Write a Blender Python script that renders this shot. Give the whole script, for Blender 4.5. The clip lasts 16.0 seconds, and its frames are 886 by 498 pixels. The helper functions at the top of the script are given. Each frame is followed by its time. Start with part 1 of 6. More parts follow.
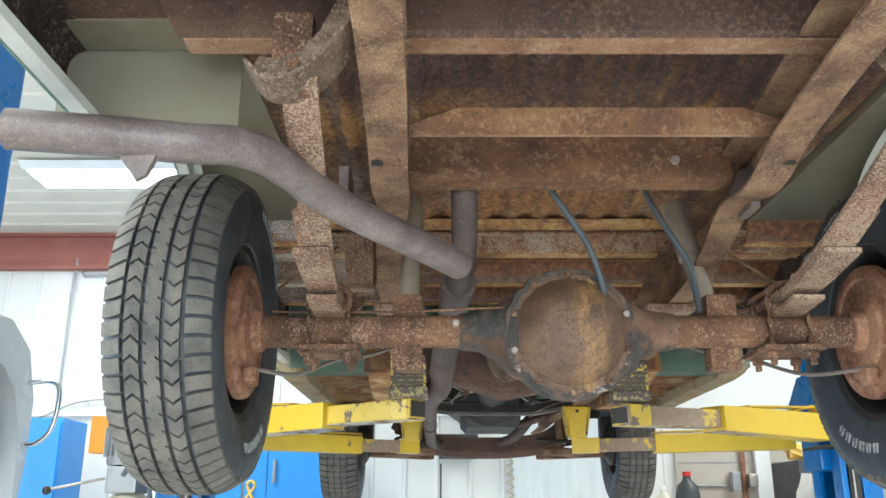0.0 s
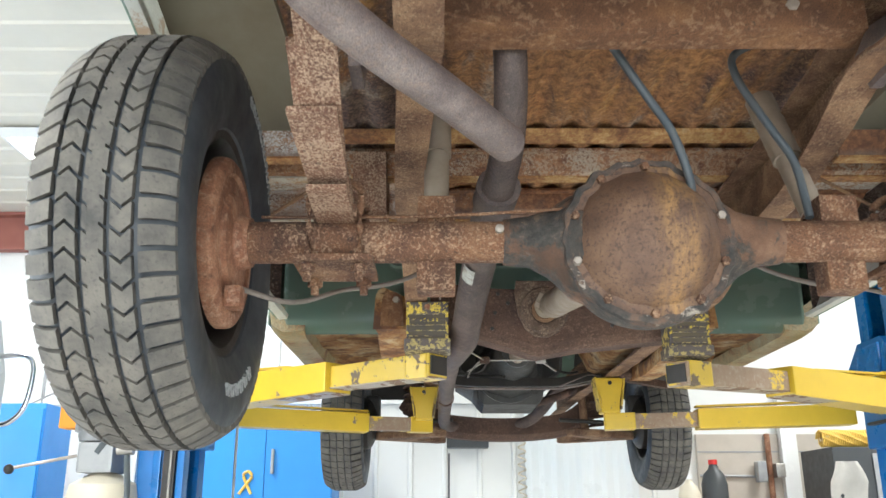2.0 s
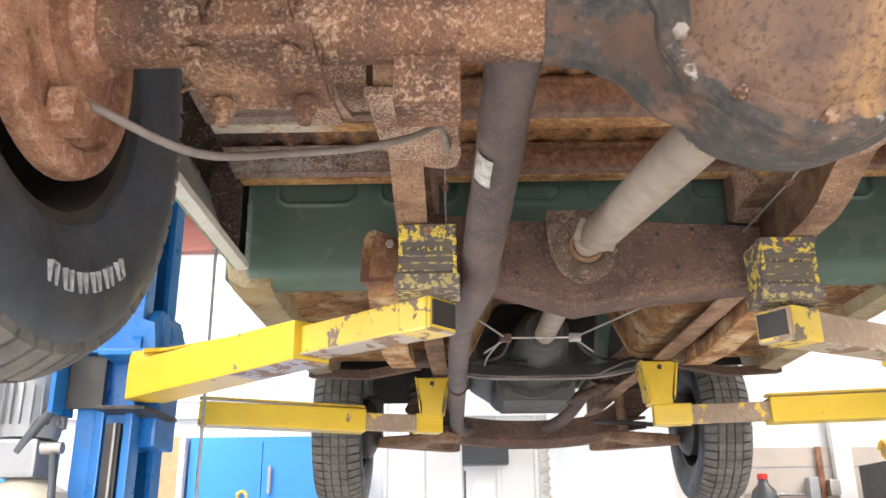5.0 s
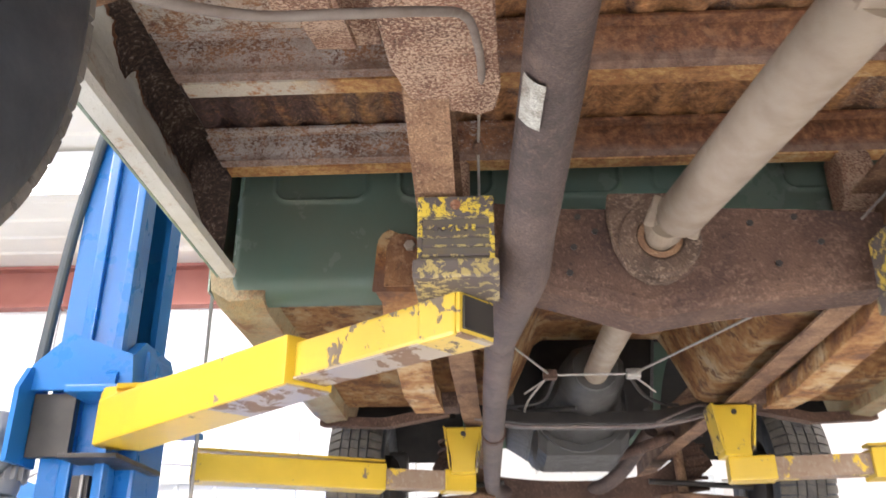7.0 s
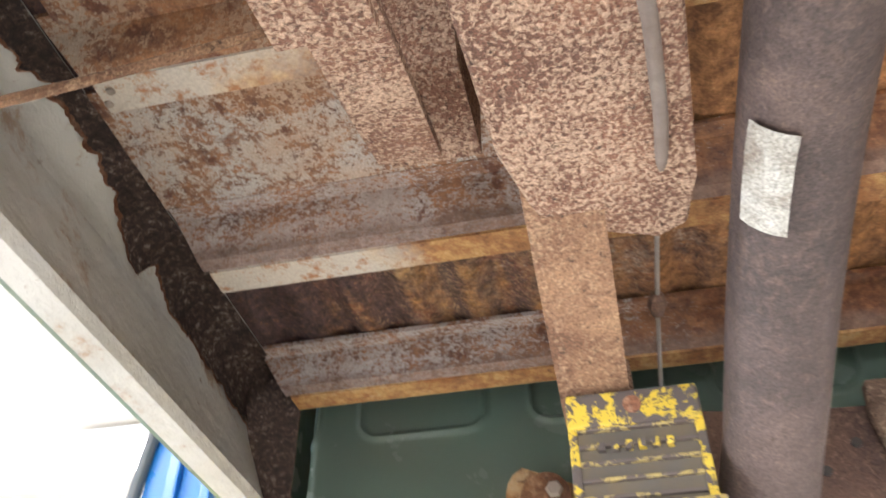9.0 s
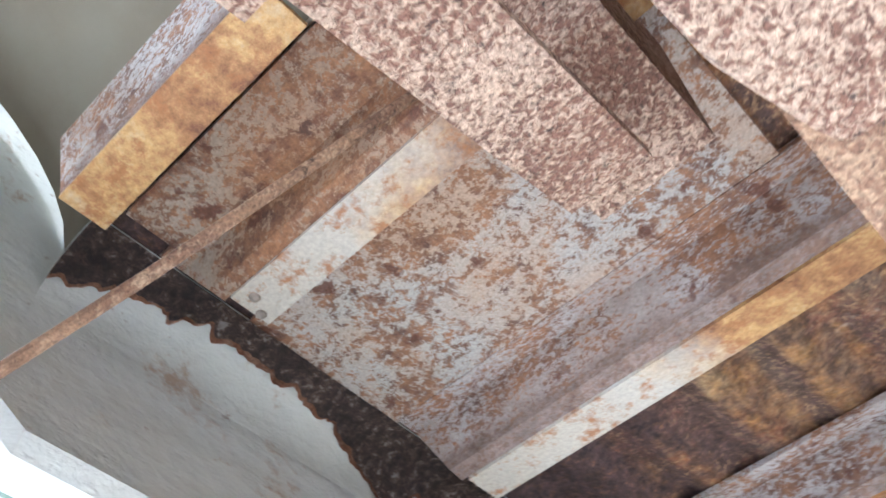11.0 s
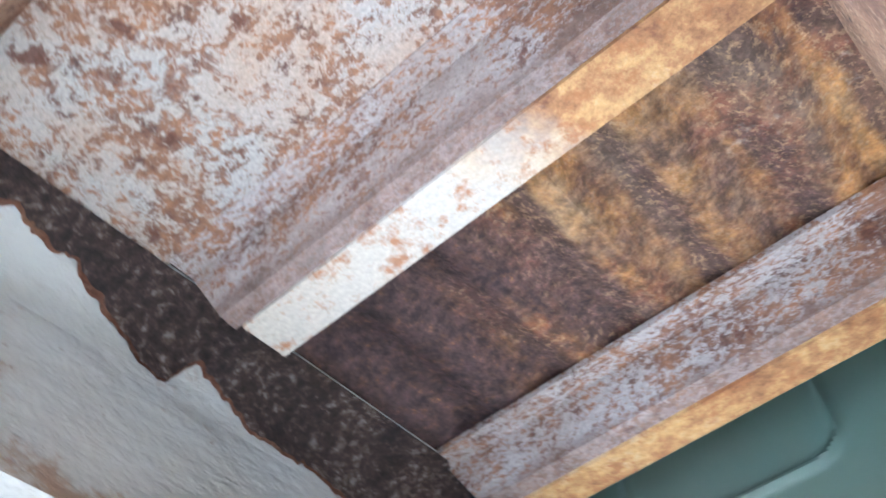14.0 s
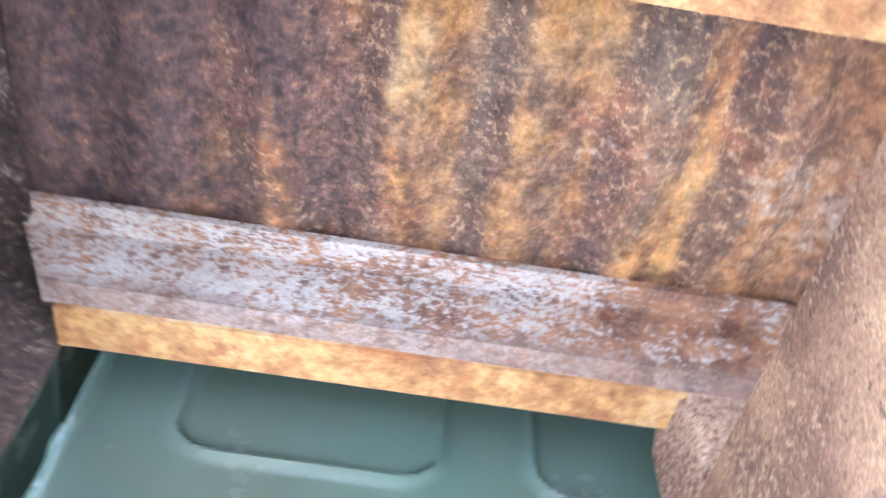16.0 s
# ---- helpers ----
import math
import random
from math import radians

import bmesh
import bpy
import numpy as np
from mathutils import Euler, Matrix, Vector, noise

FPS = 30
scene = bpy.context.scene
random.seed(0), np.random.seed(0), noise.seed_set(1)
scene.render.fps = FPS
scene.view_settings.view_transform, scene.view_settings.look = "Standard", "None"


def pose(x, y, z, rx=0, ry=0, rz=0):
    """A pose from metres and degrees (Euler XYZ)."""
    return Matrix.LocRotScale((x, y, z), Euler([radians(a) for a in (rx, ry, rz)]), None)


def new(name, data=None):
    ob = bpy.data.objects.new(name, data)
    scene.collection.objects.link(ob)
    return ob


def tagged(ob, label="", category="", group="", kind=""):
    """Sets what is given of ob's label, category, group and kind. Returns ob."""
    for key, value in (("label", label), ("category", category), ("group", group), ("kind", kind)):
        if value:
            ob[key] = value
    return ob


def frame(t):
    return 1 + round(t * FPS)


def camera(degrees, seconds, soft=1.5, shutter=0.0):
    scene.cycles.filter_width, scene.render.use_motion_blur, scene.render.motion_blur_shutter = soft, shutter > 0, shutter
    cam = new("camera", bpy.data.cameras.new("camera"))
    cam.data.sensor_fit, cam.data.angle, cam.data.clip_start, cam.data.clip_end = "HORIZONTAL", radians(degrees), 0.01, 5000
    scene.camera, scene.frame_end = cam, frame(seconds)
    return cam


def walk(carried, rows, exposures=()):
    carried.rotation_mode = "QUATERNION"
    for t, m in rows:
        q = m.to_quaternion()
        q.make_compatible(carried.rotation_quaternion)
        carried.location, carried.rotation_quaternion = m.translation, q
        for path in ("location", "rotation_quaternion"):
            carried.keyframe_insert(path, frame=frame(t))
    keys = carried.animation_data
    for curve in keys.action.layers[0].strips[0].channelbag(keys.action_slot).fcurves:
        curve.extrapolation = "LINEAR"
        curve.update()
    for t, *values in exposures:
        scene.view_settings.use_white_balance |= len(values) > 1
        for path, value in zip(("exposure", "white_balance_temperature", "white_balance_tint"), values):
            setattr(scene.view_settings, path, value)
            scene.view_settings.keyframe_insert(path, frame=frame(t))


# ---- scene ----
cam = camera(54.7, 16.0, shutter=0.5)
METRES, EYE, TILT, LEAN, TURN = 3.0, 1.55, 17.0, 0.0, 0.0
ROWS = [
    (0.0, 0.0, 0.0, 0.0, -0.0, 0.0, 0.0),
    (0.5, 0.0016, 0.032, -0.0131, 0.04, 0.02, 0.03),
    (1.0, -0.0087, 0.074, -0.0344, 0.06, -0.01, 0.05),
    (1.5, -0.0192, 0.1163, -0.0532, 0.04, 0.02, 0.07),
    (2.0, -0.0236, 0.1486, -0.0687, -0.01, 0.03, 0.12),
    (2.5, -0.0198, 0.1905, -0.0815, -0.0, 0.17, 0.12),
    (3.0, -0.0144, 0.2352, -0.0948, 0.08, 0.73, 0.4),
    (3.5, -0.0151, 0.2611, -0.1115, 0.13, 0.8, 0.39),
    (4.0, -0.0196, 0.298, -0.1274, 0.04, 0.76, 0.36),
    (6.5, -0.0145, 0.4702, -0.1847, 3.06, 5.09, 1.15),
    (7.0, -0.0228, 0.5121, -0.192, 3.04, 6.45, 0.95),
    (7.5, -0.0369, 0.5616, -0.1819, 3.54, 10.27, 1.42),
    (8.0, -0.0437, 0.6032, -0.1818, 4.79, 14.91, 2.04),
    (8.5, -0.0431, 0.6552, -0.1786, 7.96, 20.02, 2.4),
    (9.0, -0.043, 0.6853, -0.1761, 12.22, 23.57, 3.62),
    (9.5, -0.0562, 0.7161, -0.1688, 16.75, 28.58, 5.62),
    (12.0, -0.0583, 0.8147, -0.1667, 54.99, 46.39, 14.95),
    (12.5, -0.0569, 0.8407, -0.1709, 56.37, 46.52, 14.97),
    (13.0, -0.0615, 0.854, -0.1692, 53.52, 45.12, 15.01),
    (13.5, -0.0674, 0.8613, -0.1654, 47.59, 42.62, 15.11),
    (14.0, -0.0748, 0.8636, -0.162, 39.18, 39.15, 13.93),
    (14.5, -0.0831, 0.8609, -0.1636, 28.31, 35.19, 9.36),
    (15.0, -0.0873, 0.8658, -0.165, 19.85, 33.28, 4.32),
    (15.5, -0.0976, 0.8848, -0.163, 10.47, 32.58, -0.47),
    (16.0, -0.1253, 0.9084, -0.1629, -7.38, 35.93, -5.15),
]
EXPOSURES = [(0.0, -0.42, 5950, 3), (2.0, -0.25, 6200, 7), (4.0, 0.05, 6480, 14), (6.5, 0.08, 6560, 19), (8.0, 0.3, 6600, 20), (9.0, 0.55, 6550, 17), (9.7, 0.67, 6250, 17), (12.0, 1.5, 4980, 10), (13.0, 1.6, 5010, 12), (13.5, 1.6, 5010, 12), (14.5, 1.54, 5120, 13), (15.0, 1.58, 5300, 13), (15.5, 1.68, 5480, 14), (16.0, 2.25, 5080, 17)]
walk(cam, [(t, pose(0, 0, EYE, TILT, LEAN, TURN) @ pose(METRES * x, METRES * y, METRES * z, 90 + pitch, roll, yaw)) for t, x, y, z, yaw, pitch, roll in ROWS], EXPOSURES)

# ---- world and light ----
world = bpy.data.worlds.new("world")
scene.world = world
world.use_nodes = True
sky = world.node_tree.nodes.new("ShaderNodeTexSky")
sky.sky_type, sky.sun_disc = "NISHITA", False
sky.sun_elevation, sky.sun_rotation = radians(40), radians(200)
world.node_tree.links.new(sky.outputs[0], world.node_tree.nodes["Background"].inputs[0])
world.node_tree.nodes["Background"].inputs[1].default_value = 0.08


def area(name, x, y, z, sx, sy, watts, rx=0, ry=0, rz=0, colour=(1.0, 0.97, 0.93)):
    lamp = bpy.data.lights.new(name, "AREA")
    lamp.shape, lamp.size, lamp.size_y, lamp.energy, lamp.color = "RECTANGLE", sx, sy, watts, colour
    ob = new(name, lamp)
    ob.matrix_world = pose(x, y, z, rx, ry, rz)
    return ob


LAMPS = [(-2.75, 6.6), (-3.1, 1.6), (-2.2, -2.4), (1.2, -2.4), (4.0, 5.6), (4.0, 1.6)]
for lx, ly in LAMPS:
    area("light_tubes", lx, ly, 4.16, 1.2, 0.5, 185 if lx > 3 and ly > 4 else (150 if ly > 4 else 185))
# daylight through the open bay door behind the camera and the one beside the truck
area("bay_daylight", 0.3, -4.9, 1.7, 3.6, 3.2, 430, 90, 0, 0, (0.93, 0.97, 1.0))
area("side_bay_daylight", -6.9, 1.4, 1.6, 3.6, 3.0, 400, 90, 0, -90, (0.93, 0.97, 1.0))


# ---- materials ----
class Nodes:
    """A small helper to wire a material."""

    def __init__(self, name):
        self.mat = bpy.data.materials.new(name)
        self.mat.use_nodes = True
        self.tree = self.mat.node_tree
        self.bsdf = self.tree.nodes["Principled BSDF"]
        self.coord = self.tree.nodes.new("ShaderNodeTexCoord").outputs["Object"]

    def put(self, socket, value):
        if isinstance(value, bpy.types.NodeSocket):
            self.tree.links.new(value, socket)
        elif isinstance(value, tuple) and len(value) == 3 and socket.type == "RGBA":
            socket.default_value = (*value, 1)
        else:
            socket.default_value = value

    def map(self, scale=(1, 1, 1), turn=0.0, vector=None):
        n = self.tree.nodes.new("ShaderNodeMapping")
        self.put(n.inputs["Vector"], vector or self.coord)
        n.inputs["Scale"].default_value = scale
        n.inputs["Rotation"].default_value = (0, 0, turn)
        return n.outputs[0]

    def noise(self, scale, detail=6, rough=0.6, warp=0.0, vector=None):
        n = self.tree.nodes.new("ShaderNodeTexNoise")
        self.put(n.inputs["Vector"], vector or self.coord)
        n.inputs["Scale"].default_value, n.inputs["Detail"].default_value = scale, detail
        n.inputs["Roughness"].default_value, n.inputs["Distortion"].default_value = rough, warp
        return n.outputs[0]

    def cells(self, scale, vector=None, feature="F1"):
        n = self.tree.nodes.new("ShaderNodeTexVoronoi")
        n.feature = feature
        self.put(n.inputs["Vector"], vector or self.coord)
        n.inputs["Scale"].default_value = scale
        return n.outputs["Distance"]

    def ramp(self, fac, stops):
        n = self.tree.nodes.new("ShaderNodeValToRGB")
        self.put(n.inputs[0], fac)
        el = n.color_ramp.elements
        while len(el) < len(stops):
            el.new(0.5)
        for e, (p, c) in zip(el, stops):
            e.position = p
            e.color = (c, c, c, 1) if not isinstance(c, tuple) else (*c, 1)
        return n.outputs[0]

    def mix(self, fac, a, b, how="MIX"):
        n = self.tree.nodes.new("ShaderNodeMix")
        n.data_type, n.blend_type = "RGBA", how
        self.put(n.inputs[0], fac)
        self.put(n.inputs[6], a)
        self.put(n.inputs[7], b)
        return n.outputs[2]

    def calc(self, how, a, b=0.0):
        n = self.tree.nodes.new("ShaderNodeMath")
        n.operation = how
        self.put(n.inputs[0], a)
        self.put(n.inputs[1], b)
        return n.outputs[0]

    def axis(self, name):
        n = self.tree.nodes.new("ShaderNodeSeparateXYZ")
        self.put(n.inputs[0], self.coord)
        return n.outputs[name]

    def bump(self, height, strength=0.3, distance=0.004, under=None):
        n = self.tree.nodes.new("ShaderNodeBump")
        n.inputs["Strength"].default_value, n.inputs["Distance"].default_value = strength, distance
        self.put(n.inputs["Height"], height)
        if under:
            self.put(n.inputs["Normal"], under)
        return n.outputs[0]

    def done(self, colour, rough=0.7, metal=0.0, normal=None):
        self.put(self.bsdf.inputs["Base Color"], colour)
        self.put(self.bsdf.inputs["Roughness"], rough)
        self.put(self.bsdf.inputs["Metallic"], metal)
        if normal:
            self.put(self.bsdf.inputs["Normal"], normal)
        return self.mat


def plain(name, colour, rough=0.5, metal=0.0, dirt=0.25, scale=6.0, bump=0.08, dark=None):
    """A painted or moulded surface with faint cloudy dirt and fine grain."""
    n = Nodes(name)
    dark = dark or tuple(c * 0.6 for c in colour)
    cloud = n.ramp(n.noise(scale, 6, 0.6), [(0.4, 0.0), (0.75, dirt)])
    grain = n.noise(scale * 22, 3)
    return n.done(n.mix(cloud, colour, dark), n.ramp(n.noise(scale * 2), [(0.3, rough * 0.8), (0.7, min(1, rough * 1.2))]), metal, n.bump(grain, bump, 0.002))


def rusty(name, stops, scale=7.0, speck=90.0, speck_amount=0.5, speck_colour=(0.52, 0.40, 0.29), stretch=(1, 1, 1), bump=0.5, rough=0.82, dark_pits=0.6, low=0.56):
    """Scaled steel: broad bands of colour, flakes of pale scale and dark pits."""
    n = Nodes(name)
    v = n.map(stretch)
    broad = n.noise(scale, 8, 0.62, 0.4, v)
    base = n.ramp(broad, stops)
    flake = n.noise(speck, 4, 0.55, 0.6)
    where = n.noise(scale * 1.7, 4, 0.6)
    mask = n.ramp(n.calc("ADD", n.calc("MULTIPLY", flake, 0.75), n.calc("MULTIPLY", where, 0.35)), [(low, 0.0), (low + 0.12, speck_amount)])
    col = n.mix(mask, base, speck_colour)
    pit = n.ramp(n.noise(speck * 0.55, 5, 0.7), [(0.30, dark_pits), (0.42, 0.0)])
    col = n.mix(pit, col, (0.035, 0.02, 0.014))
    fine = n.noise(420, 3)
    col = n.mix(0.6, col, n.ramp(fine, [(0.32, 0.2), (0.68, 0.8)]), "OVERLAY")
    h = n.calc("ADD", n.calc("MULTIPLY", flake, 0.8), n.calc("MULTIPLY", broad, 0.6))
    return n.done(col, rough, 0.0, n.bump(h, bump, 0.005, n.bump(fine, 0.15, 0.001)))


M_FRAME = rusty("frame_rust", [(0.28, (0.065, 0.036, 0.025)), (0.45, (0.16, 0.085, 0.05)), (0.6, (0.28, 0.165, 0.095)), (0.75, (0.42, 0.28, 0.16))], 9, 190, 0.5, (0.46, 0.32, 0.20), dark_pits=0.9)
M_AXLE = rusty("axle_rust", [(0.28, (0.04, 0.022, 0.015)), (0.45, (0.11, 0.052, 0.03)), (0.58, (0.18, 0.086, 0.044)), (0.74, (0.29, 0.165, 0.09))], 9, 180, 0.7, (0.42, 0.28, 0.18), bump=1.0, dark_pits=0.9)
M_HANGER = rusty("grey_brown_scale", [(0.3, (0.06, 0.040, 0.030)), (0.5, (0.13, 0.085, 0.060)), (0.7, (0.24, 0.165, 0.115))], 12, 150, 0.7, (0.36, 0.27, 0.20), bump=0.9, dark_pits=0.9)
M_DRUM = rusty("drum_rust", [(0.3, (0.11, 0.045, 0.026)), (0.5, (0.25, 0.11, 0.06)), (0.7, (0.42, 0.23, 0.14))], 11, 80, 0.35, (0.55, 0.38, 0.27))
M_SCALE = rusty("pitted_scale", [(0.3, (0.11, 0.058, 0.040)), (0.6, (0.23, 0.115, 0.072))], 7, 235, 0.9, (0.50, 0.36, 0.255), bump=1.0, dark_pits=0.9, low=0.50)
M_CROSS = rusty("crossmember_rust", [(0.3, (0.042, 0.024, 0.019)), (0.5, (0.086, 0.048, 0.035)), (0.72, (0.155, 0.09, 0.06))], 5, 120, 0.3, (0.33, 0.22, 0.15), dark_pits=0.75)
M_CROSS_ORANGE = rusty("orange_crossmember_rust", [(0.3, (0.065, 0.03, 0.018)), (0.5, (0.16, 0.075, 0.036)), (0.72, (0.31, 0.16, 0.07))], 6, 85, 0.4, (0.42, 0.27, 0.16), dark_pits=0.75)
M_PIPE = rusty("sooty_pipe", [(0.3, (0.045, 0.034, 0.032)), (0.5, (0.085, 0.062, 0.056)), (0.7, (0.14, 0.10, 0.085))], 9, 120, 0.32, (0.19, 0.13, 0.10), bump=0.5, rough=0.6, dark_pits=0.4)
M_PIPE_GREY = rusty("grey_tailpipe", [(0.3, (0.085, 0.066, 0.064)), (0.5, (0.15, 0.12, 0.115)), (0.7, (0.25, 0.21, 0.195))], 7, 120, 0.4, (0.27, 0.19, 0.14), bump=0.25, rough=0.38, dark_pits=0.3)
M_SHAFT = plain("dusty_driveshaft", (0.31, 0.255, 0.195), 0.6, 0.0, 0.8, 16, 0.35, (0.21, 0.16, 0.12))
M_BLACK = plain("oily_and_shade_black", (0.02, 0.019, 0.018), 0.45, 0.0, 0.7, 14, 0.4, (0.06, 0.052, 0.045))
M_OIL = plain("greasy_casting", (0.055, 0.056, 0.054), 0.5, 0.2, 0.8, 12, 0.4, (0.04, 0.035, 0.03))
M_HOSE = plain("rubber_hose", (0.065, 0.082, 0.095), 0.55, 0.0, 0.5, 20, 0.2, (0.12, 0.11, 0.10))
M_HOSE_PALE = plain("pale_cable_sheath", (0.21, 0.18, 0.155), 0.6, 0.0, 0.7, 25, 0.4, (0.14, 0.10, 0.08))
M_BOLT = plain("worn_bolt", (0.38, 0.33, 0.28), 0.5, 0.4, 0.6, 30, 0.3)
M_CABLE = plain("steel_cable", (0.42, 0.40, 0.37), 0.4, 0.6, 0.6, 40, 0.2)
M_GREEN = plain("green_cab_paint", (0.175, 0.275, 0.225), 0.25, 0.0, 0.7, 3.5, 0.1, (0.23, 0.245, 0.19))
M_BLUE = plain("blue_lift_paint", (0.010, 0.165, 0.50), 0.3, 0.0, 0.35, 5, 0.05)
M_CABINET = plain("blue_cabinet_paint", (0.03, 0.27, 0.74), 0.35, 0.0, 0.2, 3, 0.03)
M_WALL = plain("white_wall_panel", (0.76, 0.77, 0.76), 0.5, 0.0, 0.4, 1.3, 0.04, (0.70, 0.70, 0.67))
M_CEIL = plain("ceiling_panel", (0.72, 0.69, 0.60), 0.5, 0.0, 0.3, 1.5, 0.04)
M_REDBEAM = plain("red_oxide_beam", (0.36, 0.13, 0.10), 0.6, 0.0, 0.4, 3, 0.05)
M_CONCRETE = plain("concrete_floor", (0.58, 0.57, 0.55), 0.55, 0.0, 0.5, 1.6, 0.2, (0.44, 0.43, 0.41))
M_WHITE = plain("white_enamel", (0.82, 0.83, 0.83), 0.25, 0.0, 0.15, 4, 0.02)
M_CREAM = plain("cream_plastic", (0.66, 0.60, 0.48), 0.45, 0.0, 0.3, 8, 0.04)
M_GREY = plain("grey_metal", (0.34, 0.35, 0.36), 0.45, 0.3, 0.5, 12, 0.1)
M_WOOD = plain("bare_wood", (0.55, 0.33, 0.17), 0.7, 0.0, 0.6, 10, 0.2)
M_TAN = plain("tan_board_wall", (0.52, 0.47, 0.41), 0.7, 0.0, 0.5, 2.5, 0.1)
M_YELLOW_HOSE = plain("yellow_hose", (0.75, 0.50, 0.10), 0.4, 0.0, 0.2, 12, 0.02)
M_CHARCOAL = plain("charcoal_plastic", (0.045, 0.05, 0.055), 0.45, 0.0, 0.3, 9, 0.05)
M_RED = plain("red_plastic", (0.6, 0.03, 0.025), 0.4, 0.0, 0.2, 9, 0.03)
M_ORANGE = plain("orange_label", (0.9, 0.33, 0.03), 0.5, 0.0, 0.1, 9, 0.02)
M_LETTER = plain("worn_white_lettering", (0.40, 0.41, 0.41), 0.7, 0.0, 0.9, 60, 0.1, (0.06, 0.06, 0.06))
M_RUBBER_PAD = plain("dirty_rubber_pad", (0.10, 0.09, 0.075), 0.8, 0.0, 0.8, 20, 0.3, (0.2, 0.15, 0.08))
M_CLOTH = plain("pale_work_cloth", (0.76, 0.74, 0.70), 0.85, 0.0, 0.3, 10, 0.3)


def make_tyre():
    n = Nodes("tyre_rubber")
    dust = n.ramp(n.noise(9, 7, 0.65), [(0.35, 0.0), (0.75, 0.7)])
    col = n.mix(dust, (0.024, 0.030, 0.038), (0.085, 0.098, 0.112))
    return n.done(col, n.ramp(n.noise(14), [(0.3, 0.36), (0.7, 0.65)]), 0.0, n.bump(n.noise(160, 3), 0.15, 0.002))


def make_tread():
    n = Nodes("dusty_tread_rubber")
    dust = n.ramp(n.noise(14, 7, 0.65), [(0.3, 0.15), (0.62, 1.0)])
    col = n.mix(dust, (0.055, 0.055, 0.055), (0.165, 0.152, 0.132))
    col = n.mix(n.ramp(n.noise(170, 4), [(0.33, 0.5), (0.43, 0.0)]), col, (0.05, 0.05, 0.05))
    return n.done(col, 0.85, 0.0, n.bump(n.noise(220, 3), 0.35, 0.002))


def make_chipped(name, paint, chip, under=(0.15, 0.11, 0.08), amount=0.5, scale=9.0):
    """Paint over steel: chips with hard edges, scuffs and grime."""
    n = Nodes(name)
    grime = n.ramp(n.noise(5, 6), [(0.45, 0.0), (0.8, 0.5)])
    col = n.mix(grime, paint, tuple(c * 0.62 for c in paint))
    big = n.noise(scale, 9, 0.68, 0.3)
    chips = n.ramp(big, [(amount, 1.0), (amount + 0.015, 0.0)])
    col = n.mix(chips, col, n.mix(n.noise(40), chip, under))
    small = n.ramp(n.noise(scale * 7, 6, 0.7), [(amount - 0.14, 1.0), (amount - 0.12, 0.0)])
    col = n.mix(small, col, under)
    return n.done(col, n.ramp(chips, [(0.0, 0.32), (1.0, 0.75)]), 0.0, n.bump(n.calc("SUBTRACT", 1.0, chips), 0.4, 0.002, n.bump(n.noise(90), 0.05, 0.002)))


